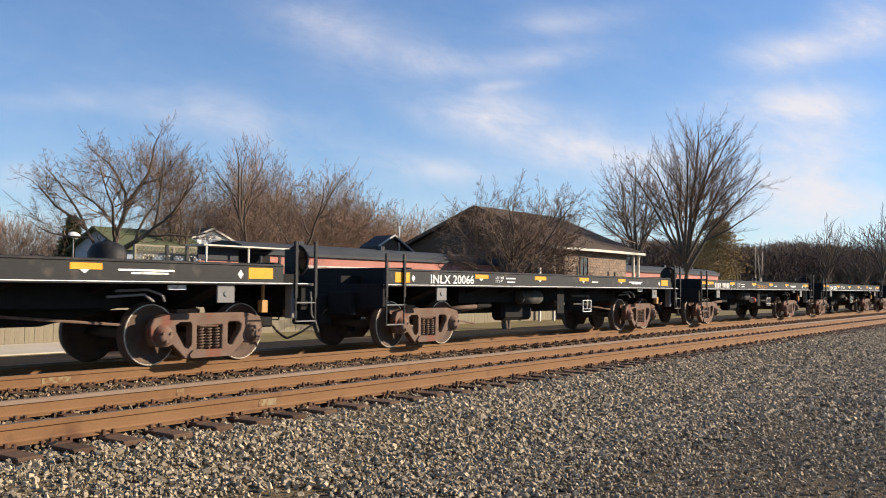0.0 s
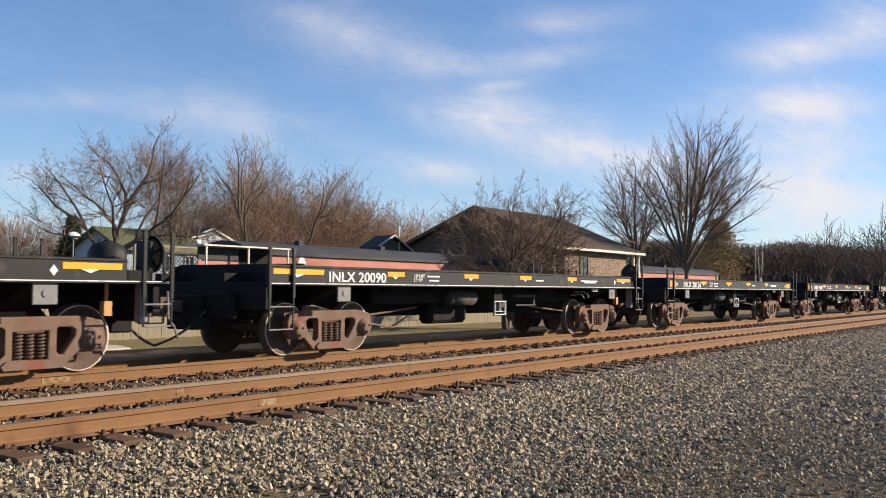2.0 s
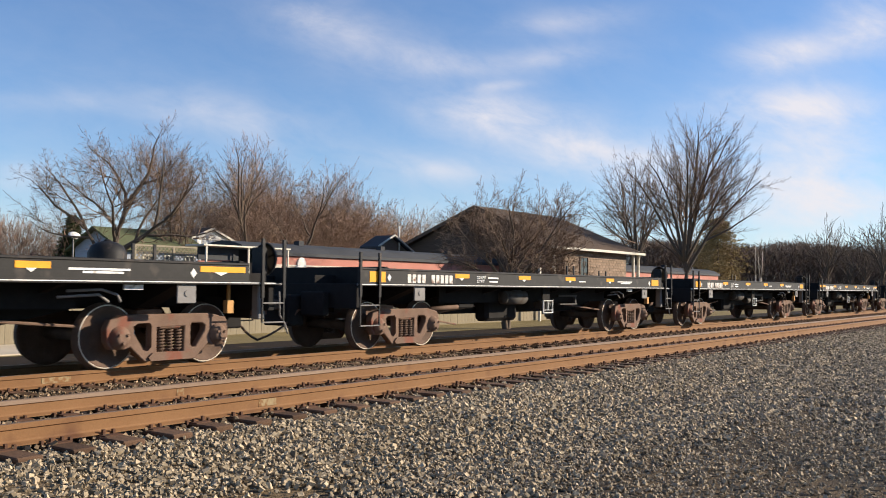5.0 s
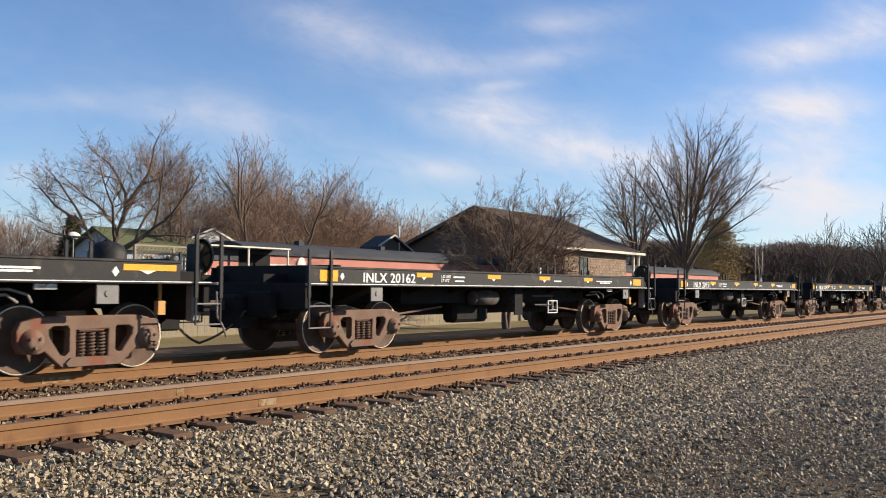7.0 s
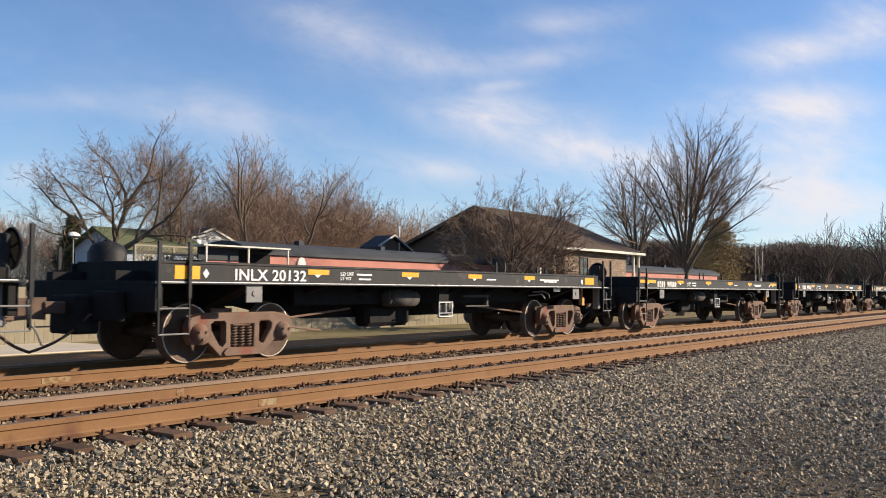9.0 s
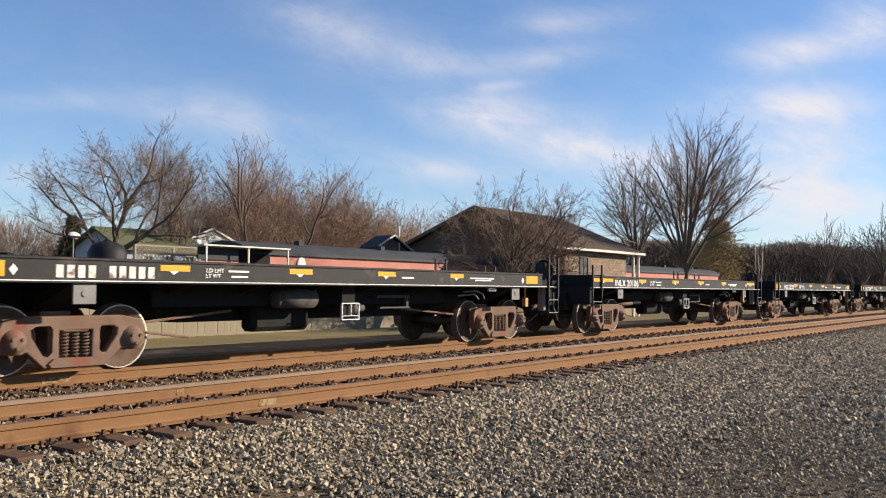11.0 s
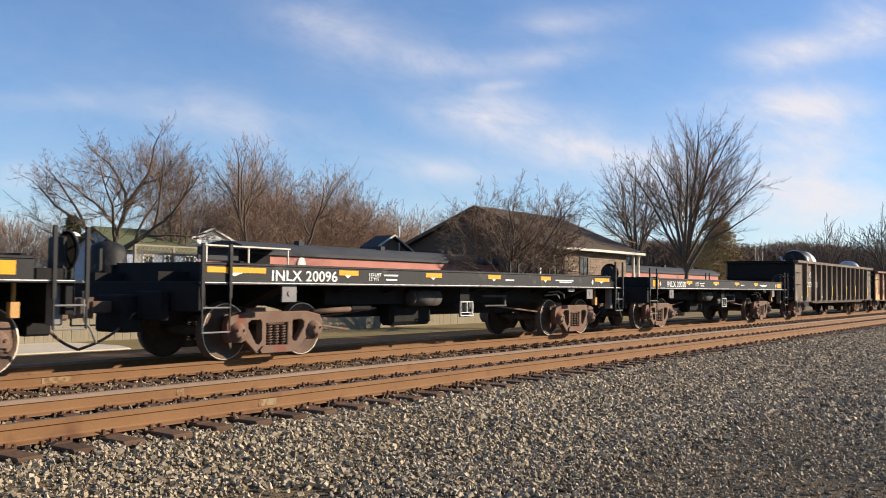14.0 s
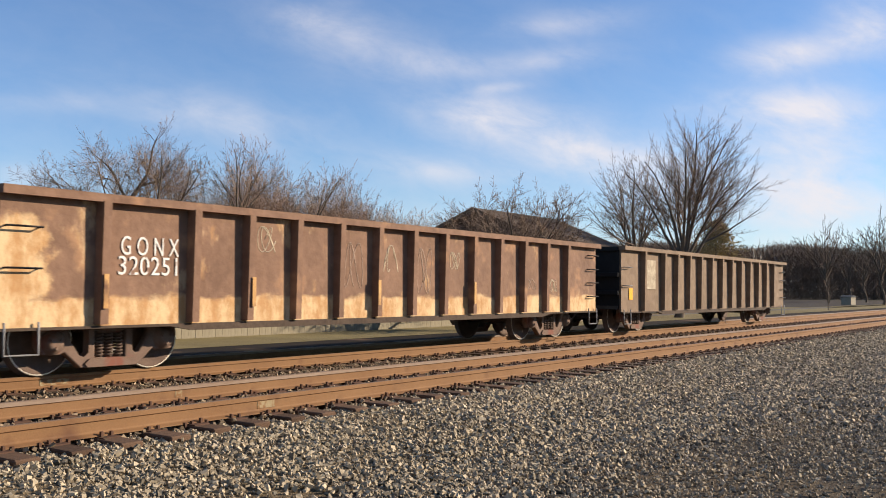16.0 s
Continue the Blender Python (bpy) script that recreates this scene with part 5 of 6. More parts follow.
def window(parent, x0, x1, y, z0, z1, name="window", frame_mat=None, bars=1):
    """A window in a wall that faces -y: frame, pane and glazing bar."""
    bm = bmesh.new()
    f = 0.07
    for a in ((x0, x1, z0, z0 + f), (x0, x1, z1 - f, z1), (x0, x0 + f, z0 + f, z1 - f), (x1 - f, x1, z0 + f, z1 - f)):
        box(bm, a[0], a[1], y - 0.05, y + 0.03, a[2], a[3])
    for i in range(bars):
        xm = x0 + (x1 - x0) * (i + 1) / (bars + 1)
        box(bm, xm - 0.02, xm + 0.02, y - 0.03, y + 0.02, z0 + f, z1 - f)
    w = part(name, bm, frame_mat or M_TRIM, parent, "cream window frame")
    bm = bmesh.new()
    box(bm, x0 + f, x1 - f, y - 0.012, y + 0.012, z0 + f, z1 - f)
    part("pane", bm, M_GLASS, w, "dark glass")


def restaurant():
    b = thing("restaurant_building", "brown brick building with a big shingled gable roof and porch", "building")
    x0, x1, y0, y1, ym, ze, zr = 43.6, 52.55, 23.4, 34.6, 29.0, 3.645, 5.93
    bm = bmesh.new()
    gable_wall(bm, x0, x0 + 0.25, y0, y1, ym, -0.55, ze, zr - 0.08)
    part("gable_wall", bm, M_SIDING, b, "brown siding gable wall")
    bm = bmesh.new()
    gable_wall(bm, x1 - 0.25, x1, y0 + 1.6, y1, ym, -0.55, ze + 0.6, zr - 0.08)
    part("gable_wall", bm, M_SIDING, b, "brown siding gable wall")
    bm = bmesh.new()
    box(bm, x0 + 0.25, 51.45, y0, y0 + 0.25, -0.55, ze)
    wall = part("wall", bm, M_MORTAR, b)
    bm = bmesh.new()
    box(bm, 51.45, x1 - 0.25, y0 + 1.6, y0 + 1.85, -0.55, ze + 0.5)
    box(bm, 51.2, 51.45, y0 + 0.25, y0 + 1.6, -0.55, ze)
    part("porch_wall", bm, M_SIDING, b)
    bm = bmesh.new()
    box(bm, x0 + 0.25, x1 - 0.25, y1 - 0.25, y1, -0.55, ze)
    part("wall", bm, M_SIDING, b)
    rb = random.Random(9)
    bm = bmesh.new()
    box(bm, 0, 0.36, -0.02, 0.0, 0, 0.13)
    brick0 = None
    rows = 14
    for j in range(rows):
        z = 1.35 + j * 0.155
        n = 21
        for i in range(n):
            x = x0 + 0.27 + (i + (j % 2) * 0.5) * 0.375
            if x > 51.05:
                continue
            if brick0 is None:
                brick0 = part("brick", bm, M_BRICK, wall, at=pose(x, y0 - 0.001, z))
            else:
                share("brick", brick0, wall, pose(x, y0 - 0.001 + rb.uniform(-0.006, 0.0), z))
    bm = bmesh.new()
    e = 0.55
    k = (zr - ze) / (ym - y0)
    quad_slab(bm, [(x0 - 0.45, y0 - e, ze - e * k), (x1 + 0.45, y0 - e, ze - e * k), (x1 + 0.45, ym, zr), (x0 - 0.45, ym, zr)], 0.16)
    roof = part("roof", bm, M_ROOF, b, "brown weathered shingle roof slope")
    bm = bmesh.new()
    quad_slab(bm, [(x0 - 0.45, y1 + e, ze - e * k), (x1 + 0.45, y1 + e, ze - e * k), (x1 + 0.45, ym + 0.02, zr - 0.003), (x0 - 0.45, ym + 0.02, zr - 0.003)], 0.16)
    part("roof", bm, M_ROOF, b, "brown weathered shingle roof slope")
    bm = bmesh.new()
    box(bm, x0 - 0.4, x1 + 0.47, y0 - e - 0.05, y0 - e - 0.01, ze - e * k - 0.13, ze - e * k + 0.01)
    part("fascia", bm, M_TRIM, b, "white eave board")
    bm = bmesh.new()
    for yy in (y0 - e, y1 + e):
        quad_slab(bm, [(x0 - 0.50, yy, ze - e * k + 0.02), (x0 - 0.46, yy, ze - e * k + 0.02), (x0 - 0.46, ym, zr + 0.02), (x0 - 0.50, ym, zr + 0.02)], 0.2)
    part("rake_board", bm, M_SIDING, b)
    for x in (52.0, 52.75):
        bm = bmesh.new()
        box(bm, x - 0.07, x + 0.07, y0 - 0.3, y0 - 0.16, -0.55, ze - 0.1, bevel=0.01)
        part("porch_post", bm, M_TRIM, b, "cream porch post")
    window(b, 51.7, 52.5, y0 + 1.6, 1.2, 2.9)
    window(b, 45.3, 46.3, y0 - 0.03, 1.4, 3.0, frame_mat=M_SIDING)
    window(b, 45.0, 46.0, y0 - 0.02, 0.2, 1.2)
    for x, h in ((52.0, 0.5), (52.5, 0.35)):
        bm = bmesh.new()
        rod(bm, (x, ym - 0.8, zr - 0.6), (x, ym - 0.8, zr + h), 0.06, n=8)
        part("vent_pipe", bm, M_GREY, b, "grey roof vent pipe")
    # lean-to roof past the gable
    bm = bmesh.new()
    quad_slab(bm, [(40.2, y0 - e, ze - e * k), (43.1, y0 - e, ze - e * k), (43.1, y0 + 1.6, ze + 1.6 * k), (40.6, y0 + 1.6, ze + 1.6 * k)], 0.12)
    part("lean_to_roof", bm, M_ROOF, b)
    bm = bmesh.new()
    box(bm, 40.2, 43.19, y0 - e - 0.05, y0 - e - 0.01, ze - e * k - 0.14, ze - e * k + 0.01)
    part("fascia", bm, M_TRIM, b, "white eave board")
    for xx in (40.5, 42.0):
        bm = bmesh.new()
        box(bm, xx - 0.06, xx + 0.06, y0 - 0.3, y0 - 0.18, -0.55, ze - 0.1)
        part("porch_post", bm, M_TRIM, b, "cream porch post")
    # small gabled wing on the near roof slope
    bm = bmesh.new()
    gable_x(bm, 39.5, 42.2, 40.7, 33.1, 34.2, -0.5, 3.4, 4.08)
    part("wing_wall", bm, M_SIDING, b, "dark siding of the small wing")
    bm = bmesh.new()
    quad_slab(bm, [(39.3, 32.9, 3.5), (40.7, 32.9, 4.2), (40.7, 34.3, 4.2), (39.3, 34.3, 3.5)], 0.12)
    quad_slab(bm, [(42.9, 32.9, 3.1), (40.7, 32.9, 4.2), (40.7, 34.3, 4.2), (42.9, 34.3, 3.1)], 0.12)
    part("wing_roof", bm, M_COACHROOF, b, "blue-grey wing roof")
    bm = bmesh.new()
    for a, b_ in (((39.27, 32.86, 3.5), (40.7, 32.86, 4.2)), ((42.93, 32.86, 3.1), (40.7, 32.86, 4.2))):
        rod(bm, a, b_, 0.055, n=4)
    part("rake_board", bm, M_TRIM, b, "white gable board")
    bm = bmesh.new()
    rod(bm, (41.3, 33.0, 3.3), (41.3, 33.0, 4.75), 0.05, n=8)
    part("flue", bm, M_TRIM, b, "white flue pipe")


def gable_x(bm, x0, x1, xm, y0, y1, z0, ze, zr):
    slab(bm, [(x0, z0), (x1, z0), (x1, ze), (xm, zr), (x0, ze)], y0, y1)


def coach(x0, x1, label):
    """An old passenger coach on the ground: pink side with a window row, round dark roof."""
    c = thing("railway_coach", label, "railway coach", "old coaches of the restaurant")
    y0, y1, ze, zr = 27.0, 29.9, 2.5, 3.02
    bm = bmesh.new()
    box(bm, x0, x1, y0, y1, -0.1, ze)
    body = part("body", bm, M_PINK, c, "faded pink painted side")
    prof = [(y0 - 0.12, ze - 0.06), (y0 - 0.1, ze + 0.08), (y0 + 0.35, ze + 0.34), (y0 + 0.9, zr - 0.06), ((y0 + y1) / 2, zr), (y1 - 0.9, zr - 0.06), (y1 - 0.35, ze + 0.34), (y1 + 0.1, ze + 0.08), (y1 + 0.12, ze - 0.06)]
    bm = bmesh.new()
    slab(bm, prof, x0 - 0.15, x1 + 0.15, Matrix(((0, 1, 0, 0), (1, 0, 0, 0), (0, 0, 1, 0), (0, 0, 0, 1))))
    part("roof", bm, M_COACHROOF, c, "dark rounded tar roof")
    bm = bmesh.new()
    box(bm, x0 + 0.3, x1 - 0.3, y0 + 0.3, y1 - 0.3, -0.5, -0.1)
    part("base", bm, M_UNDER, c)
    bm = bmesh.new()
    box(bm, x0, x1, y0 - 0.03, y0, 2.02, 2.08)
    part("drip_rail", bm, M_TRIM, c)
    x = x0 + 0.8
    while x < x1 - 1.2:
        window(c, x, x + 0.85, y0 - 0.02, 1.05, 2.0, bars=0)
        x += 1.22
    bm = bmesh.new()
    slab(bm, [(x0 + 2.6, 1.5), (x0 + 3.1, 1.5), (x0 + 3.1, 2.2), (x0 + 3.0, 2.36), (x0 + 2.85, 2.42), (x0 + 2.7, 2.36), (x0 + 2.6, 2.2)], y0 - 0.05, y0 - 0.005)
    part("sign_board", bm, M_WHITEW, c, "white round-topped board")
    bm = bmesh.new()
    for k in range(3):
        xv = x0 + (x1 - x0) * (0.2 + 0.3 * k)
        box(bm, xv - 0.15, xv + 0.15, y0 + 0.8, y0 + 1.1, zr - 0.1, zr + 0.12)
    part("roof_vent", bm, M_COACHROOF, c)


M_LATTICE = mat("greyed_lattice", (0.27, 0.25, 0.205), 0.85)


def porch():
    p = thing("entrance_porch", "cream-framed open porch at the coach entrance", "porch")
    y = 26.0
    for x in (21.45, 23.45, 25.5):
        bm = bmesh.new()
        box(bm, x - 0.03, x + 0.03, y - 0.03, y + 0.03, -0.5, 2.62)
        part("post", bm, M_TRIM, p, "cream post")
    bm = bmesh.new()
    box(bm, 21.3, 25.6, y - 0.06, y + 1.0, 2.63, 2.685)
    part("roof_beam", bm, M_TRIM, p)
    bm = bmesh.new()
    box(bm, 23.55, 25.4, y + 0.9, y + 0.96, -0.5, 2.6)
    part("screen", bm, M_UNDER, p, "dark screened side")
    bm = bmesh.new()
    box(bm, 21.5, 23.4, y + 0.5, y + 0.56, 2.15, 2.6)
    part("valance", bm, M_COACHROOF, p)
    bm = bmesh.new()
    box(bm, 21.5, 23.4, y + 0.5, y + 0.55, 0.6, 2.1)
    part("panel", bm, M_PINK, p)
    d = thing("lattice_screen", "greyed diagonal lattice screen of the deck", "lattice fence")
    yl = 27.6
    x0, x1, z0, z1 = 19.6, 22.9, 0.9, 2.58
    for a in ((x0, x1, z1, z1 + 0.06), (x0, x1, z0 - 0.06, z0)):
        bm = bmesh.new()
        box(bm, a[0], a[1], yl - 0.03, yl + 0.03, a[2], a[3])
        part("rail", bm, M_LATTICE, d)
    for x in (x0, (x0 + x1) / 2, x1):
        bm = bmesh.new()
        box(bm, x - 0.035, x + 0.035, yl - 0.04, yl + 0.05, -0.5, z1 + 0.06)
        part("post", bm, M_LATTICE, d)
    bm = bmesh.new()
    h = z1 - z0
    for s in (1, -1):
        k = x0 - h
        while k < x1:
            a, b = k, k + h
            za, zb = 0.0, h
            if a < x0:
                za += x0 - a
                a = x0
            if b > x1:
                zb -= b - x1
                b = x1
            if b - a > 0.1:
                zz = (za, zb) if s > 0 else (h - za, h - zb)
                pa, pb = Vector((a, yl + 0.006 * s, z0 + zz[0])), Vector((b, yl + 0.006 * s, z0 + zz[1]))
                rod(bm, pa, pb, 0.018, n=4)
            k += 0.17
    o = part("lattice", bm, M_LATTICE, d, "crossed greyed slats")
    tagged(o, kind="stuff")
    k = thing("domed_tank", "black domed metal tank beside the lattice", "tank", at=pose(18.1, 27.0, -0.5))
    bm = bmesh.new()
    lathe(bm, [(0.3, 0.5), (0.35, 0.62), (2.75, 0.64), (3.0, 0.52), (3.12, 0.3), (3.16, 0.12), (3.2, 0.11), (3.22, 0.05)], "z", 24)
    part("drum", bm, M_BLACK, k)
    for a in (0.8, 2.9, 5.0):
        bm = bmesh.new()
        box(bm, 0.5 * math.cos(a) - 0.05, 0.5 * math.cos(a) + 0.05, 0.5 * math.sin(a) - 0.05, 0.5 * math.sin(a) + 0.05, 0, 0.4)
        part("leg", bm, M_BLACK, k)


def houses():
    h = thing("house", "blue-grey house with a green shingled roof", "house")
    x0, x1, y0, y1, ym, ze, zr = 29.2, 34.6, 42.4, 46.6, 44.5, 3.3, 4.32
    for x in (x0, x1 - 0.2):
        bm = bmesh.new()
        gable_wall(bm, x, x + 0.2, y0, y1, ym, -0.5, ze, zr)
        part("gable_wall", bm, M_BLUE, h, "blue-grey siding")
    bm = bmesh.new()
    box(bm, x0 + 0.2, x1 - 0.2, y0, y0 + 0.2, -0.5, ze)
    part("wall", bm, M_BLUE, h)
    bm = bmesh.new()
    box(bm, x0 + 0.2, x1 - 0.2, y1 - 0.2, y1, -0.5, ze)
    part("wall", bm, M_BLUE, h)
    k = (zr - ze) / (ym - y0)
    for s, yy in ((1, y0 - 0.4), (-1, y1 + 0.4)):
        bm = bmesh.new()
        quad_slab(bm, [(x0 - 0.35, yy, ze - 0.4 * k + 0.08), (x1 + 0.3, yy, ze - 0.4 * k + 0.08), (x1 + 0.3, ym, zr + 0.08), (x0 - 0.35, ym, zr + 0.08 - 0.002)], 0.12)
        part("roof", bm, M_GREEN, h, "green shingle roof slope")
    for i, x in enumerate((30.6, 32.0, 33.4)):
        window(h, x, x + 0.7, y0 - 0.02, 1.9, 2.9)
    bm = bmesh.new()
    box(bm, 29.17, 29.195, 44.0, 44.6, 1.6, 2.8)
    part("window", bm, M_GLASS, h, "dark gable window")
    g = thing("house", "small white-gabled house with a dark roof", "house")
    bm = bmesh.new()
    gable_x(bm, 34.75, 38.45, 36.6, 43.9, 48, -0.5, 3.85, 4.6)
    part("wall", bm, M_WHITEW, g, "white siding")
    for s in (-1, 1):
        bm = bmesh.new()
        quad_slab(bm, [(36.6 + s * 2.15, 43.8, 3.86), (36.6, 43.8, 4.76), (36.6, 48.3, 4.76), (36.6 + s * 2.15, 48.3, 3.86)], 0.10)
        part("roof", bm, M_ROOF, g)
    for s in (-1, 1):
        bm = bmesh.new()
        quad_slab(bm, [(36.6 + s * 2.17, 43.74, 3.84), (36.6, 43.74, 4.75), (36.6, 43.79, 4.75), (36.6 + s * 2.17, 43.79, 3.84)], 0.14)
        part("rake_board", bm, M_TRIM, g, "white gable board")
    d = thing("satellite_dish", "pale grey satellite dish on a mast", "satellite dish", at=pose(26.2, 41.9, 0))
    bm = bmesh.new()
    lathe(bm, [(-0.02, 0.04), (0.0, 0.2), (0.05, 0.29), (0.065, 0.29), (0.02, 0.2), (0.0, 0.05)], "y", 20)
    part("dish", bm, M_WHITEW, d, "pale dish", pose(0, 0, 3.73, -52, 0, -14))
    bm = bmesh.new()
    rod(bm, (0, 0.1, -0.5), (0, 0.1, 3.7), 0.035, n=8)
    part("mast", bm, M_GREY, d)


def shed():
    s = thing("shed", "small pale grey shed at the foot of the wood", "shed", at=pose(141.5, 29.3, -0.5, 0, 0, -8))
    bm = bmesh.new()
    box(bm, -0.95, 0.95, -0.7, 0.7, 0, 1.15, bevel=0.02)
    part("wall", bm, M_LATTICE, s)
    bm = bmesh.new()
    slab(bm, [(-1.05, 1.15), (1.05, 1.15), (1.05, 1.21), (0, 1.42), (-1.05, 1.21)], -0.8, 0.8)
    part("roof", bm, M_COACHROOF, s, "dark low roof")
    tree("sapling", (95, 21.5, -0.5), "small bare tree at the grass edge", "tree", seed=97, tip=0.008, gap=(0.25, 0.35, 0.5), boughs=fan(97, 5, 0.6, 35, 2.5, 0.04, stem=(0, -0.15, 0, 2, 0, 1.2, 0.06)))


shed()


def fence():
    f = thing("board_fence", "weathered grey low board fence before the coaches", "fence")
    bm = bmesh.new()
    box(bm, 0, 0.276, -0.012, 0.012, 0, 1.60, bevel=0.004)
    first_board = None
    rf = random.Random(4)
    for i in range(165):
        m = pose(8.2 + i * 0.28, 23.9 + rf.uniform(-0.004, 0.004), -0.48 + rf.uniform(-0.015, 0.015), 0, rf.gauss(0, 0.25), 0)
        if first_board is None:
            first_board = part("board", bm, M_FENCE, f, at=m)
        else:
            share("board", first_board, f, m)
    for z in (-0.15, 0.55):
        bm = bmesh.new()
        box(bm, 8.2, 54.4, 23.92, 23.97, z, z + 0.09)
        part("rail", bm, M_FENCE, f)


M_FENCE = mat("weathered_boards", (0.235, 0.215, 0.165), 0.9, dark=(0.18, 0.163, 0.122), light=(0.285, 0.26, 0.20), rand=0.03, scale=4, fine=50, bump=0.3, stretch=(1, 1, 0.15))
fence()
restaurant()
coach(24.4, 42.7, "old pink railway coach with a dark round roof")
coach(58.5, 78.5, "old pink railway coach behind a tall bare tree")
porch()
houses()


# ---------------------------------------------------------------- ties, fastenings and stones
def ties():
    bm = bmesh.new()
    box(bm, -0.115, 0.115, -1.3, 1.3, -0.18, 0.0, bevel=0.012)
    first_tie = None
    rt = random.Random(17)
    for track, ym, x0, n in ((TRACKS[0], (YC + YB) / 2, -0.7, 175), (TRACKS[1], (YA + YD) / 2, 1.0, 125)):
        fast = bmesh.new()
        for i in range(n):
            x = 4.0 + (i - 8) * PITCH if track is TRACKS[0] else 4.2 + (i - 4) * PITCH
            jx, jy, a = rt.gauss(0, 0.012), rt.gauss(0, 0.035), rt.gauss(0, 0.7)
            m = pose(x + jx, ym + jy, -0.198, 0, 0, a)
            if first_tie is None:
                first_tie = part("tie", bm, M_TIE, track, at=m)
            else:
                share("tie", first_tie, track, m)
            for y in (ym - 0.755, ym + 0.755):
                box(fast, x - 0.095, x + 0.095, y - 0.18, y + 0.18, -0.199, -0.187)
                for sy in (-1, 1):
                    for dx in (-0.055, 0.05):
                        yy = y + sy * (0.085 + rt.uniform(0, 0.008))
                        box(fast, x + dx - 0.012, x + dx + 0.012, yy - 0.016, yy + 0.016, -0.19, -0.155 + rt.uniform(-0.006, 0.02))
                if rt.random() < 0.75:
                    # rail anchors against the tie's flank
                    for dx in (-0.135, 0.135):
                        box(fast, x + dx - 0.012, x + dx + 0.012, y - 0.095, y + 0.095, -0.215, -0.168)
        o = part("fastening", fast, M_SPIKE, track, "rusty tie plates, spikes and anchors")
        tagged(o, kind="stuff")


def stones(name, label, spots, size, seed, material, flat=0.75):
    """Angular crushed stones at the given places, one joined scatter."""
    g = np.random.default_rng(seed)
    n = len(spots)
    cube = np.array([(-1, -1, -1), (1, -1, -1), (1, 1, -1), (-1, 1, -1), (-1, -1, 1), (1, -1, 1), (1, 1, 1), (-1, 1, 1)], float)
    v = cube[None] * g.uniform(0.45, 1.0, (n, 8, 3))
    v *= np.stack([g.uniform(0.7, 1.35, n), g.uniform(0.7, 1.2, n), g.uniform(0.55, 1.0, n) * flat], 1)[:, None]
    q = g.normal(size=(n, 4))
    q /= np.linalg.norm(q, axis=1, keepdims=True)
    w, x, y, z = q.T
    R = np.stack([1 - 2 * (y * y + z * z), 2 * (x * y - z * w), 2 * (x * z + y * w), 2 * (x * y + z * w), 1 - 2 * (x * x + z * z), 2 * (y * z - x * w), 2 * (x * z - y * w), 2 * (y * z + x * w), 1 - 2 * (x * x + y * y)], 1).reshape(n, 3, 3)
    s = size[0] * (size[1] / size[0]) ** g.random(n) ** 1.4
    v = np.einsum("nij,nkj->nki", R, v) * s[:, None, None] * 0.5
    v += spots[:, None]
    f = np.array([(3, 2, 1, 0), (4, 5, 6, 7), (0, 1, 5, 4), (1, 2, 6, 5), (2, 3, 7, 6), (3, 0, 4, 7)])
    fs = (np.arange(n) * 8)[:, None, None] + f[None]
    o = raw(name, v.reshape(-1, 3), fs.reshape(-1, 4), material)
    return tagged(o, label, "gravel", kind="stuff")


BED = [(3.0, -0.46), (4.9, -0.46), (5.6, -0.40), (6.5, -0.30), (6.9, -0.255), (7.2, -0.25), (10.2, -0.26), (13.7, -0.26), (15.2, -0.60)]


def bed_height(y):
    return np.interp(y, [a for a, b in BED], [b for a, b in BED])


def scatter(seed, x0, x1, y0, y1, per_m2, low=-0.012, high=0.022):
    g = np.random.default_rng(seed)
    n = int((x1 - x0) * (y1 - y0) * per_m2)
    x, y = g.uniform(x0, x1, n), g.uniform(y0, y1, n)
    return np.stack([x, y, bed_height(y) + g.uniform(low, high, len(x))], 1)


ties()


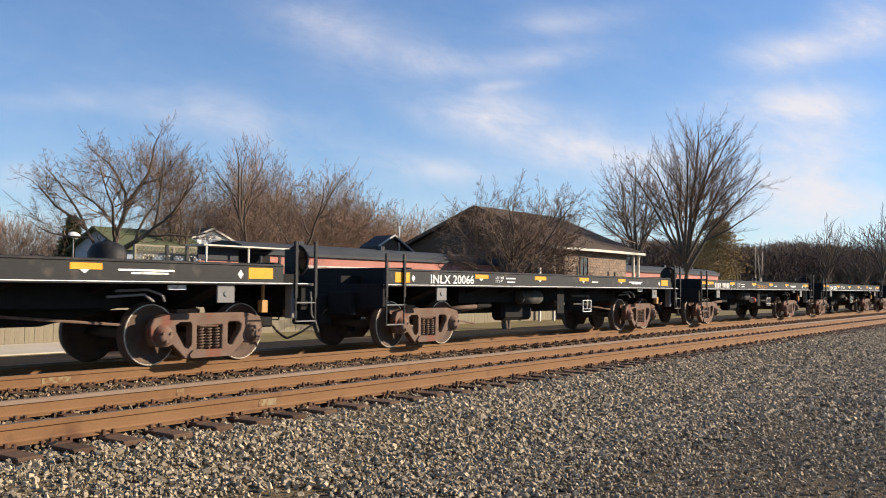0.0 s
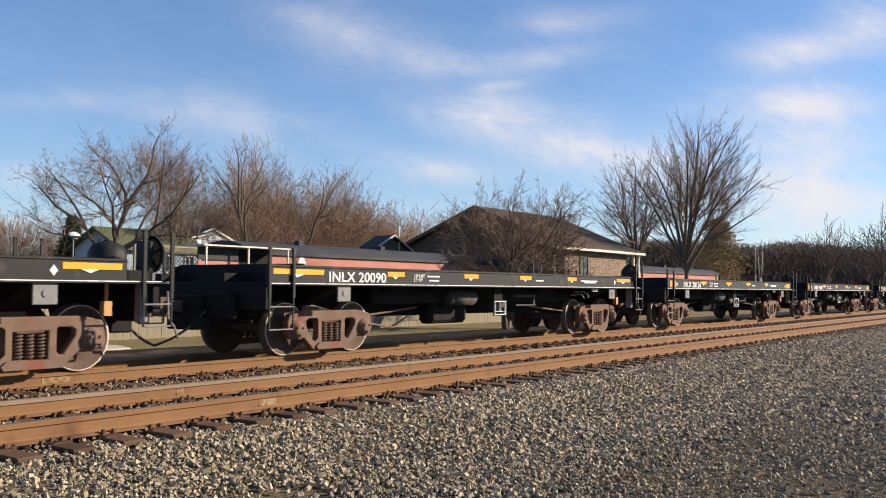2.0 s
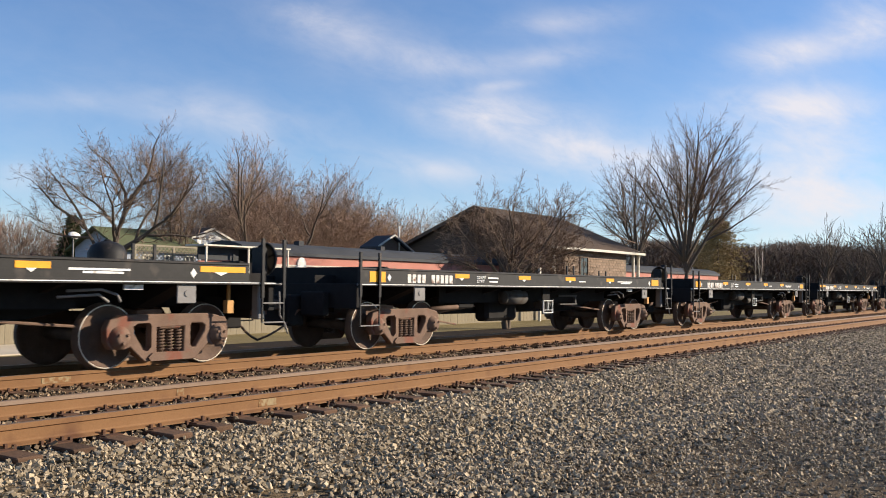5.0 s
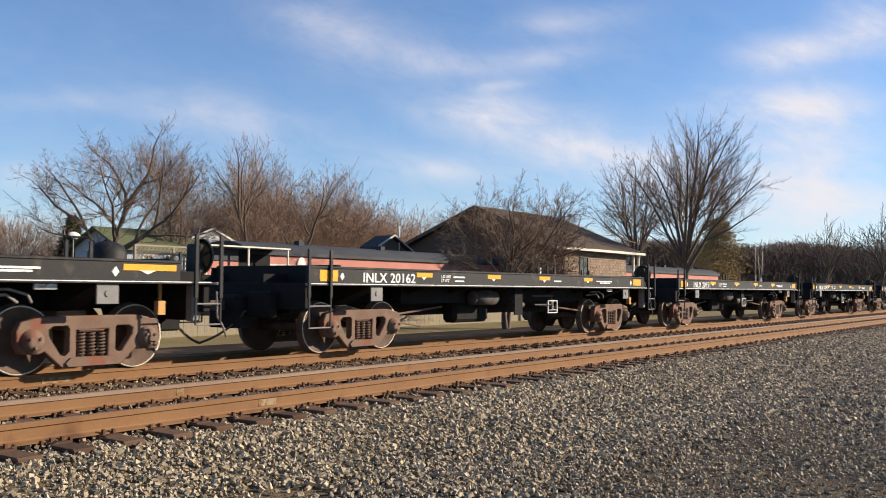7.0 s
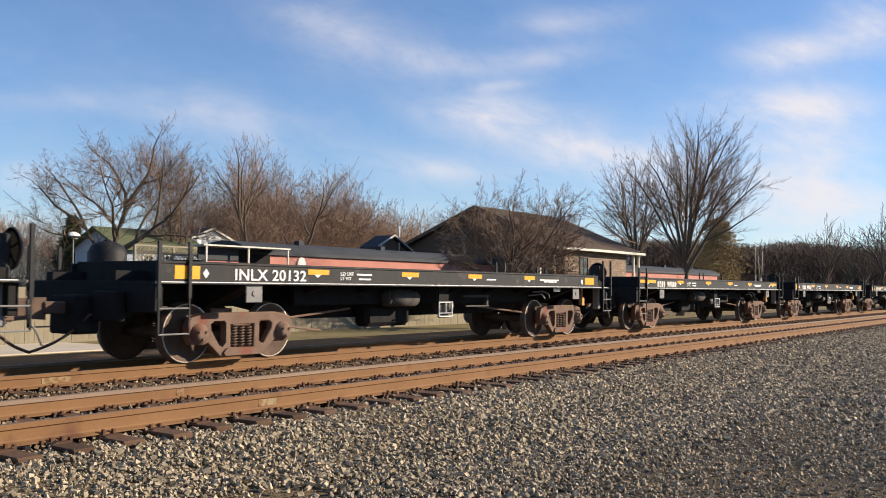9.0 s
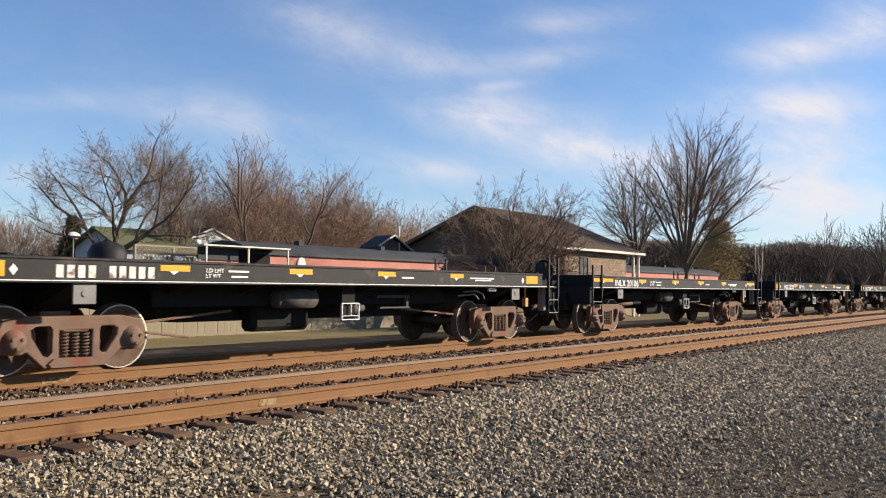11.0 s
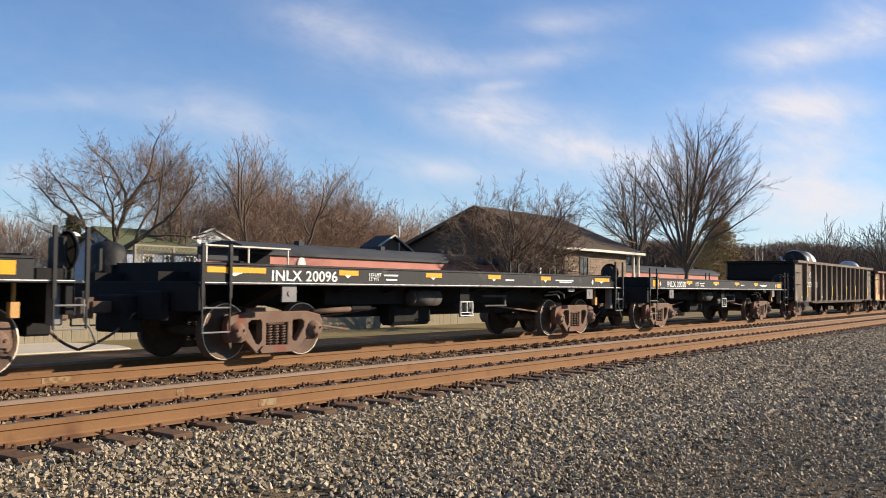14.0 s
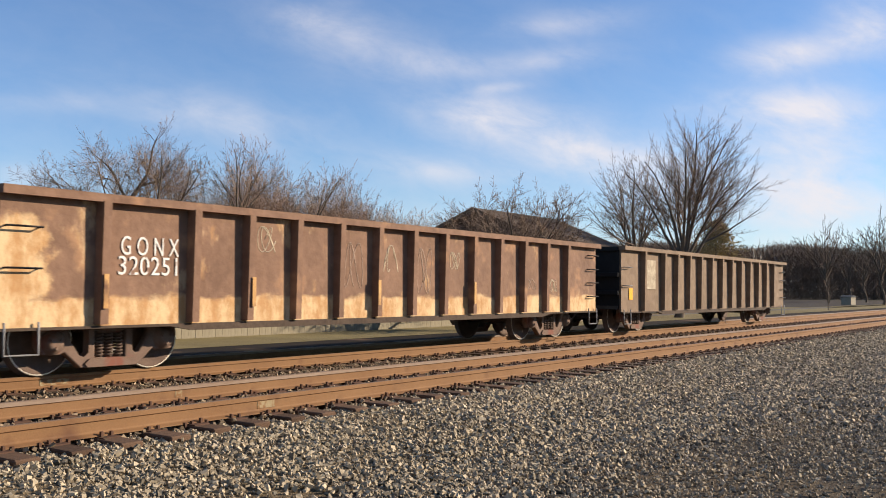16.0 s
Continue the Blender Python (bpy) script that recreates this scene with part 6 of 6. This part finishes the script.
def stone_beds():
    def clear(p, keep_out):
        """Leaves the rails free, and most of the ties' tops."""
        ok = np.ones(len(p), bool)
        for y in (YC, YB, YA, YD):
            ok &= np.abs(p[:, 1] - y) > 0.10
        for ym, off in (((YC + YB) / 2, 4.0), ((YA + YD) / 2, 4.2)):
            d = np.abs((p[:, 0] - off + PITCH / 2) % PITCH - PITCH / 2)
            ok &= ~((np.abs(p[:, 1] - ym) < 1.31) & (d < keep_out))
        return p[ok]
    def toe(p):
        """An uneven foot of the ballast slope."""
        foot = 3.45 + 1.75 * np.clip((6.3 - p[:, 0]) / 1.0, 0, 1) + 0.2 * np.sin(p[:, 0] * 0.9) + 0.15 * np.sin(p[:, 0] * 2.7 + 1.0)
        keep = np.random.default_rng(12).random(len(p)) < np.clip((p[:, 1] - foot) / 0.6, 0.12, 1.0)
        return p[keep]

    def ahead(p):
        """Only the part of the lot that lies along the railway side."""
        return p[p[:, 1] > 0.16 * p[:, 0] - 0.5]

    def bare(p):
        """Fewer stones in the worn patches and along the rut."""
        n1 = np.array([noise.noise((x * 0.55, y * 1.1, 5.0)) for x, y in p[:, :2]])
        rut = np.abs(p[:, 1] - (5.14 - 0.79 * (p[:, 0] - 13.4))) < 0.16
        chance = np.where(rut, 0.2, np.clip(1.0 - 1.5 * np.maximum(n1, 0), 0.45, 1.0))
        return p[np.random.default_rng(13).random(len(p)) < chance]

    near = toe(scatter(1, 2.0, 9.0, 3.3, 7.35, 950))
    mid = ahead(toe(scatter(2, 9.0, 19.0, 3.3, 7.35, 720)))
    stones("ballast_stones", "grey-tan crushed stone ballast along the track", clear(mid, 0.11), (0.034, 0.08), 6, M_STONE)
    stones("ballast_stones", "grey-tan crushed stone ballast on the shoulder", clear(near, 0.115), (0.022, 0.066), 1, M_STONE)
    far = np.concatenate([ahead(toe(scatter(3, 19.0, 36.0, 3.6, 7.3, 400))), ahead(scatter(4, 36.0, 60.0, 4.8, 7.3, 150))])
    stones("ballast_stones", "grey-tan crushed stone ballast farther along", clear(far, 0.10), (0.045, 0.10), 2, M_STONE)
    crib = np.concatenate([scatter(5, 1.0, 16.0, 7.3, 11.3, 430, 0.0, 0.06), scatter(6, 16.0, 50.0, 7.3, 11.3, 80, 0.0, 0.06)])
    stones("ballast_stones", "brownish ballast between the rails", clear(crib, 0.055), (0.028, 0.07), 3, M_STONE_BROWN)
    lot = bare(ahead(scatter(7, 3.0, 12.0, 1.0, 4.8, 620)))
    stones("lot_gravel", "dark coarse gravel of the lot farther along", bare(ahead(scatter(8, 12.0, 30.0, 1.4, 4.4, 400))), (0.03, 0.075), 9, M_STONE_DARK)
    stones("lot_gravel", "dark fine gravel of the lot beside the railway", lot, (0.014, 0.046), 4, M_STONE_DARK)


stone_beds()

# paint marks on the rails' webs
M_MARK = mat("pale_green_paint", (0.265, 0.215, 0.135), 0.8, spots=(0.196, 0.107, 0.05), spot_at=0.5, spot_scale=14, bump=0.05)
for track, x, y, w in ((TRACKS[1], 6.68, YA, 0.42), (TRACKS[0], 6.93, YC, 0.26), (TRACKS[0], 7.02, YB, 0.10)):
    bm = bmesh.new()
    box(bm, x, x + w, y - 0.021, y - 0.0165, -0.135, -0.06)
    part("paint_mark", bm, M_MARK, track, "pale green paint mark on the rail web")


# ---------------------------------------------------------------- what moves
SPEED = 25.59
# the train's way from its place at the start, metres, time by time
WAY = [(0, 0.0), (0.5, 12.773), (1, 26.34), (1.5, 39.283), (2, 51.153), (2.5, 63.903), (3, 77.486), (3.5, 90.242), (4, 103.231),
       (6.5, 167.163), (7, 179.048), (7.5, 191.778), (8, 205.398), (8.5, 218.154), (9, 230.265),
       (11.5, 294.223), (12, 307.011), (12.5, 320.586), (13, 333.399), (13.5, 346.393), (14, 358.286), (14.5, 371.055), (15, 384.652), (15.5, 397.6), (16, 410.7)]


def motions():
    for ob, x, n in FLATS:
        walk(ob, [(t, pose(x - s, YT, 0)) for t, s in WAY])
        spin(ob, x)
    for ob, x in GONDOLAS:
        walk(ob, [(t, pose(x - s, YT, 0)) for t, s in WAY])
        spin(ob, x)
    for ob, x, y, z in COILS:
        walk(ob, [(t, pose(G_X0 + x - s, YT + y, z)) for t, s in WAY])
    walk(LOAD, [(t, pose(G_X0 - s, YT, 0)) for t, s in WAY])


def spin(ob, x):
    """The wheels roll while their car passes the camera."""
    t0, t1 = max(0.0, (x - 45) / SPEED), min(SECONDS, (x + 14) / SPEED)
    if t1 - t0 < 0.2:
        return
    f0, f1 = math.ceil(t0 * FPS), math.floor(t1 * FPS)
    for w in [c for c in ob.children if c.name.startswith("wheelset")]:
        p = w.matrix_basis.translation.copy()
        rows = [] if f0 == 0 else [(0, pose(*p))]
        rows += [(f / FPS, pose(*p) @ Matrix.Rotation(-radians(84 * (f - f0)), 4, "Y")) for f in range(f0, f1 + 1)]
        if f1 < SECONDS * FPS:
            rows.append((SECONDS, rows[-1][1]))
        walk(w, rows)


motions()
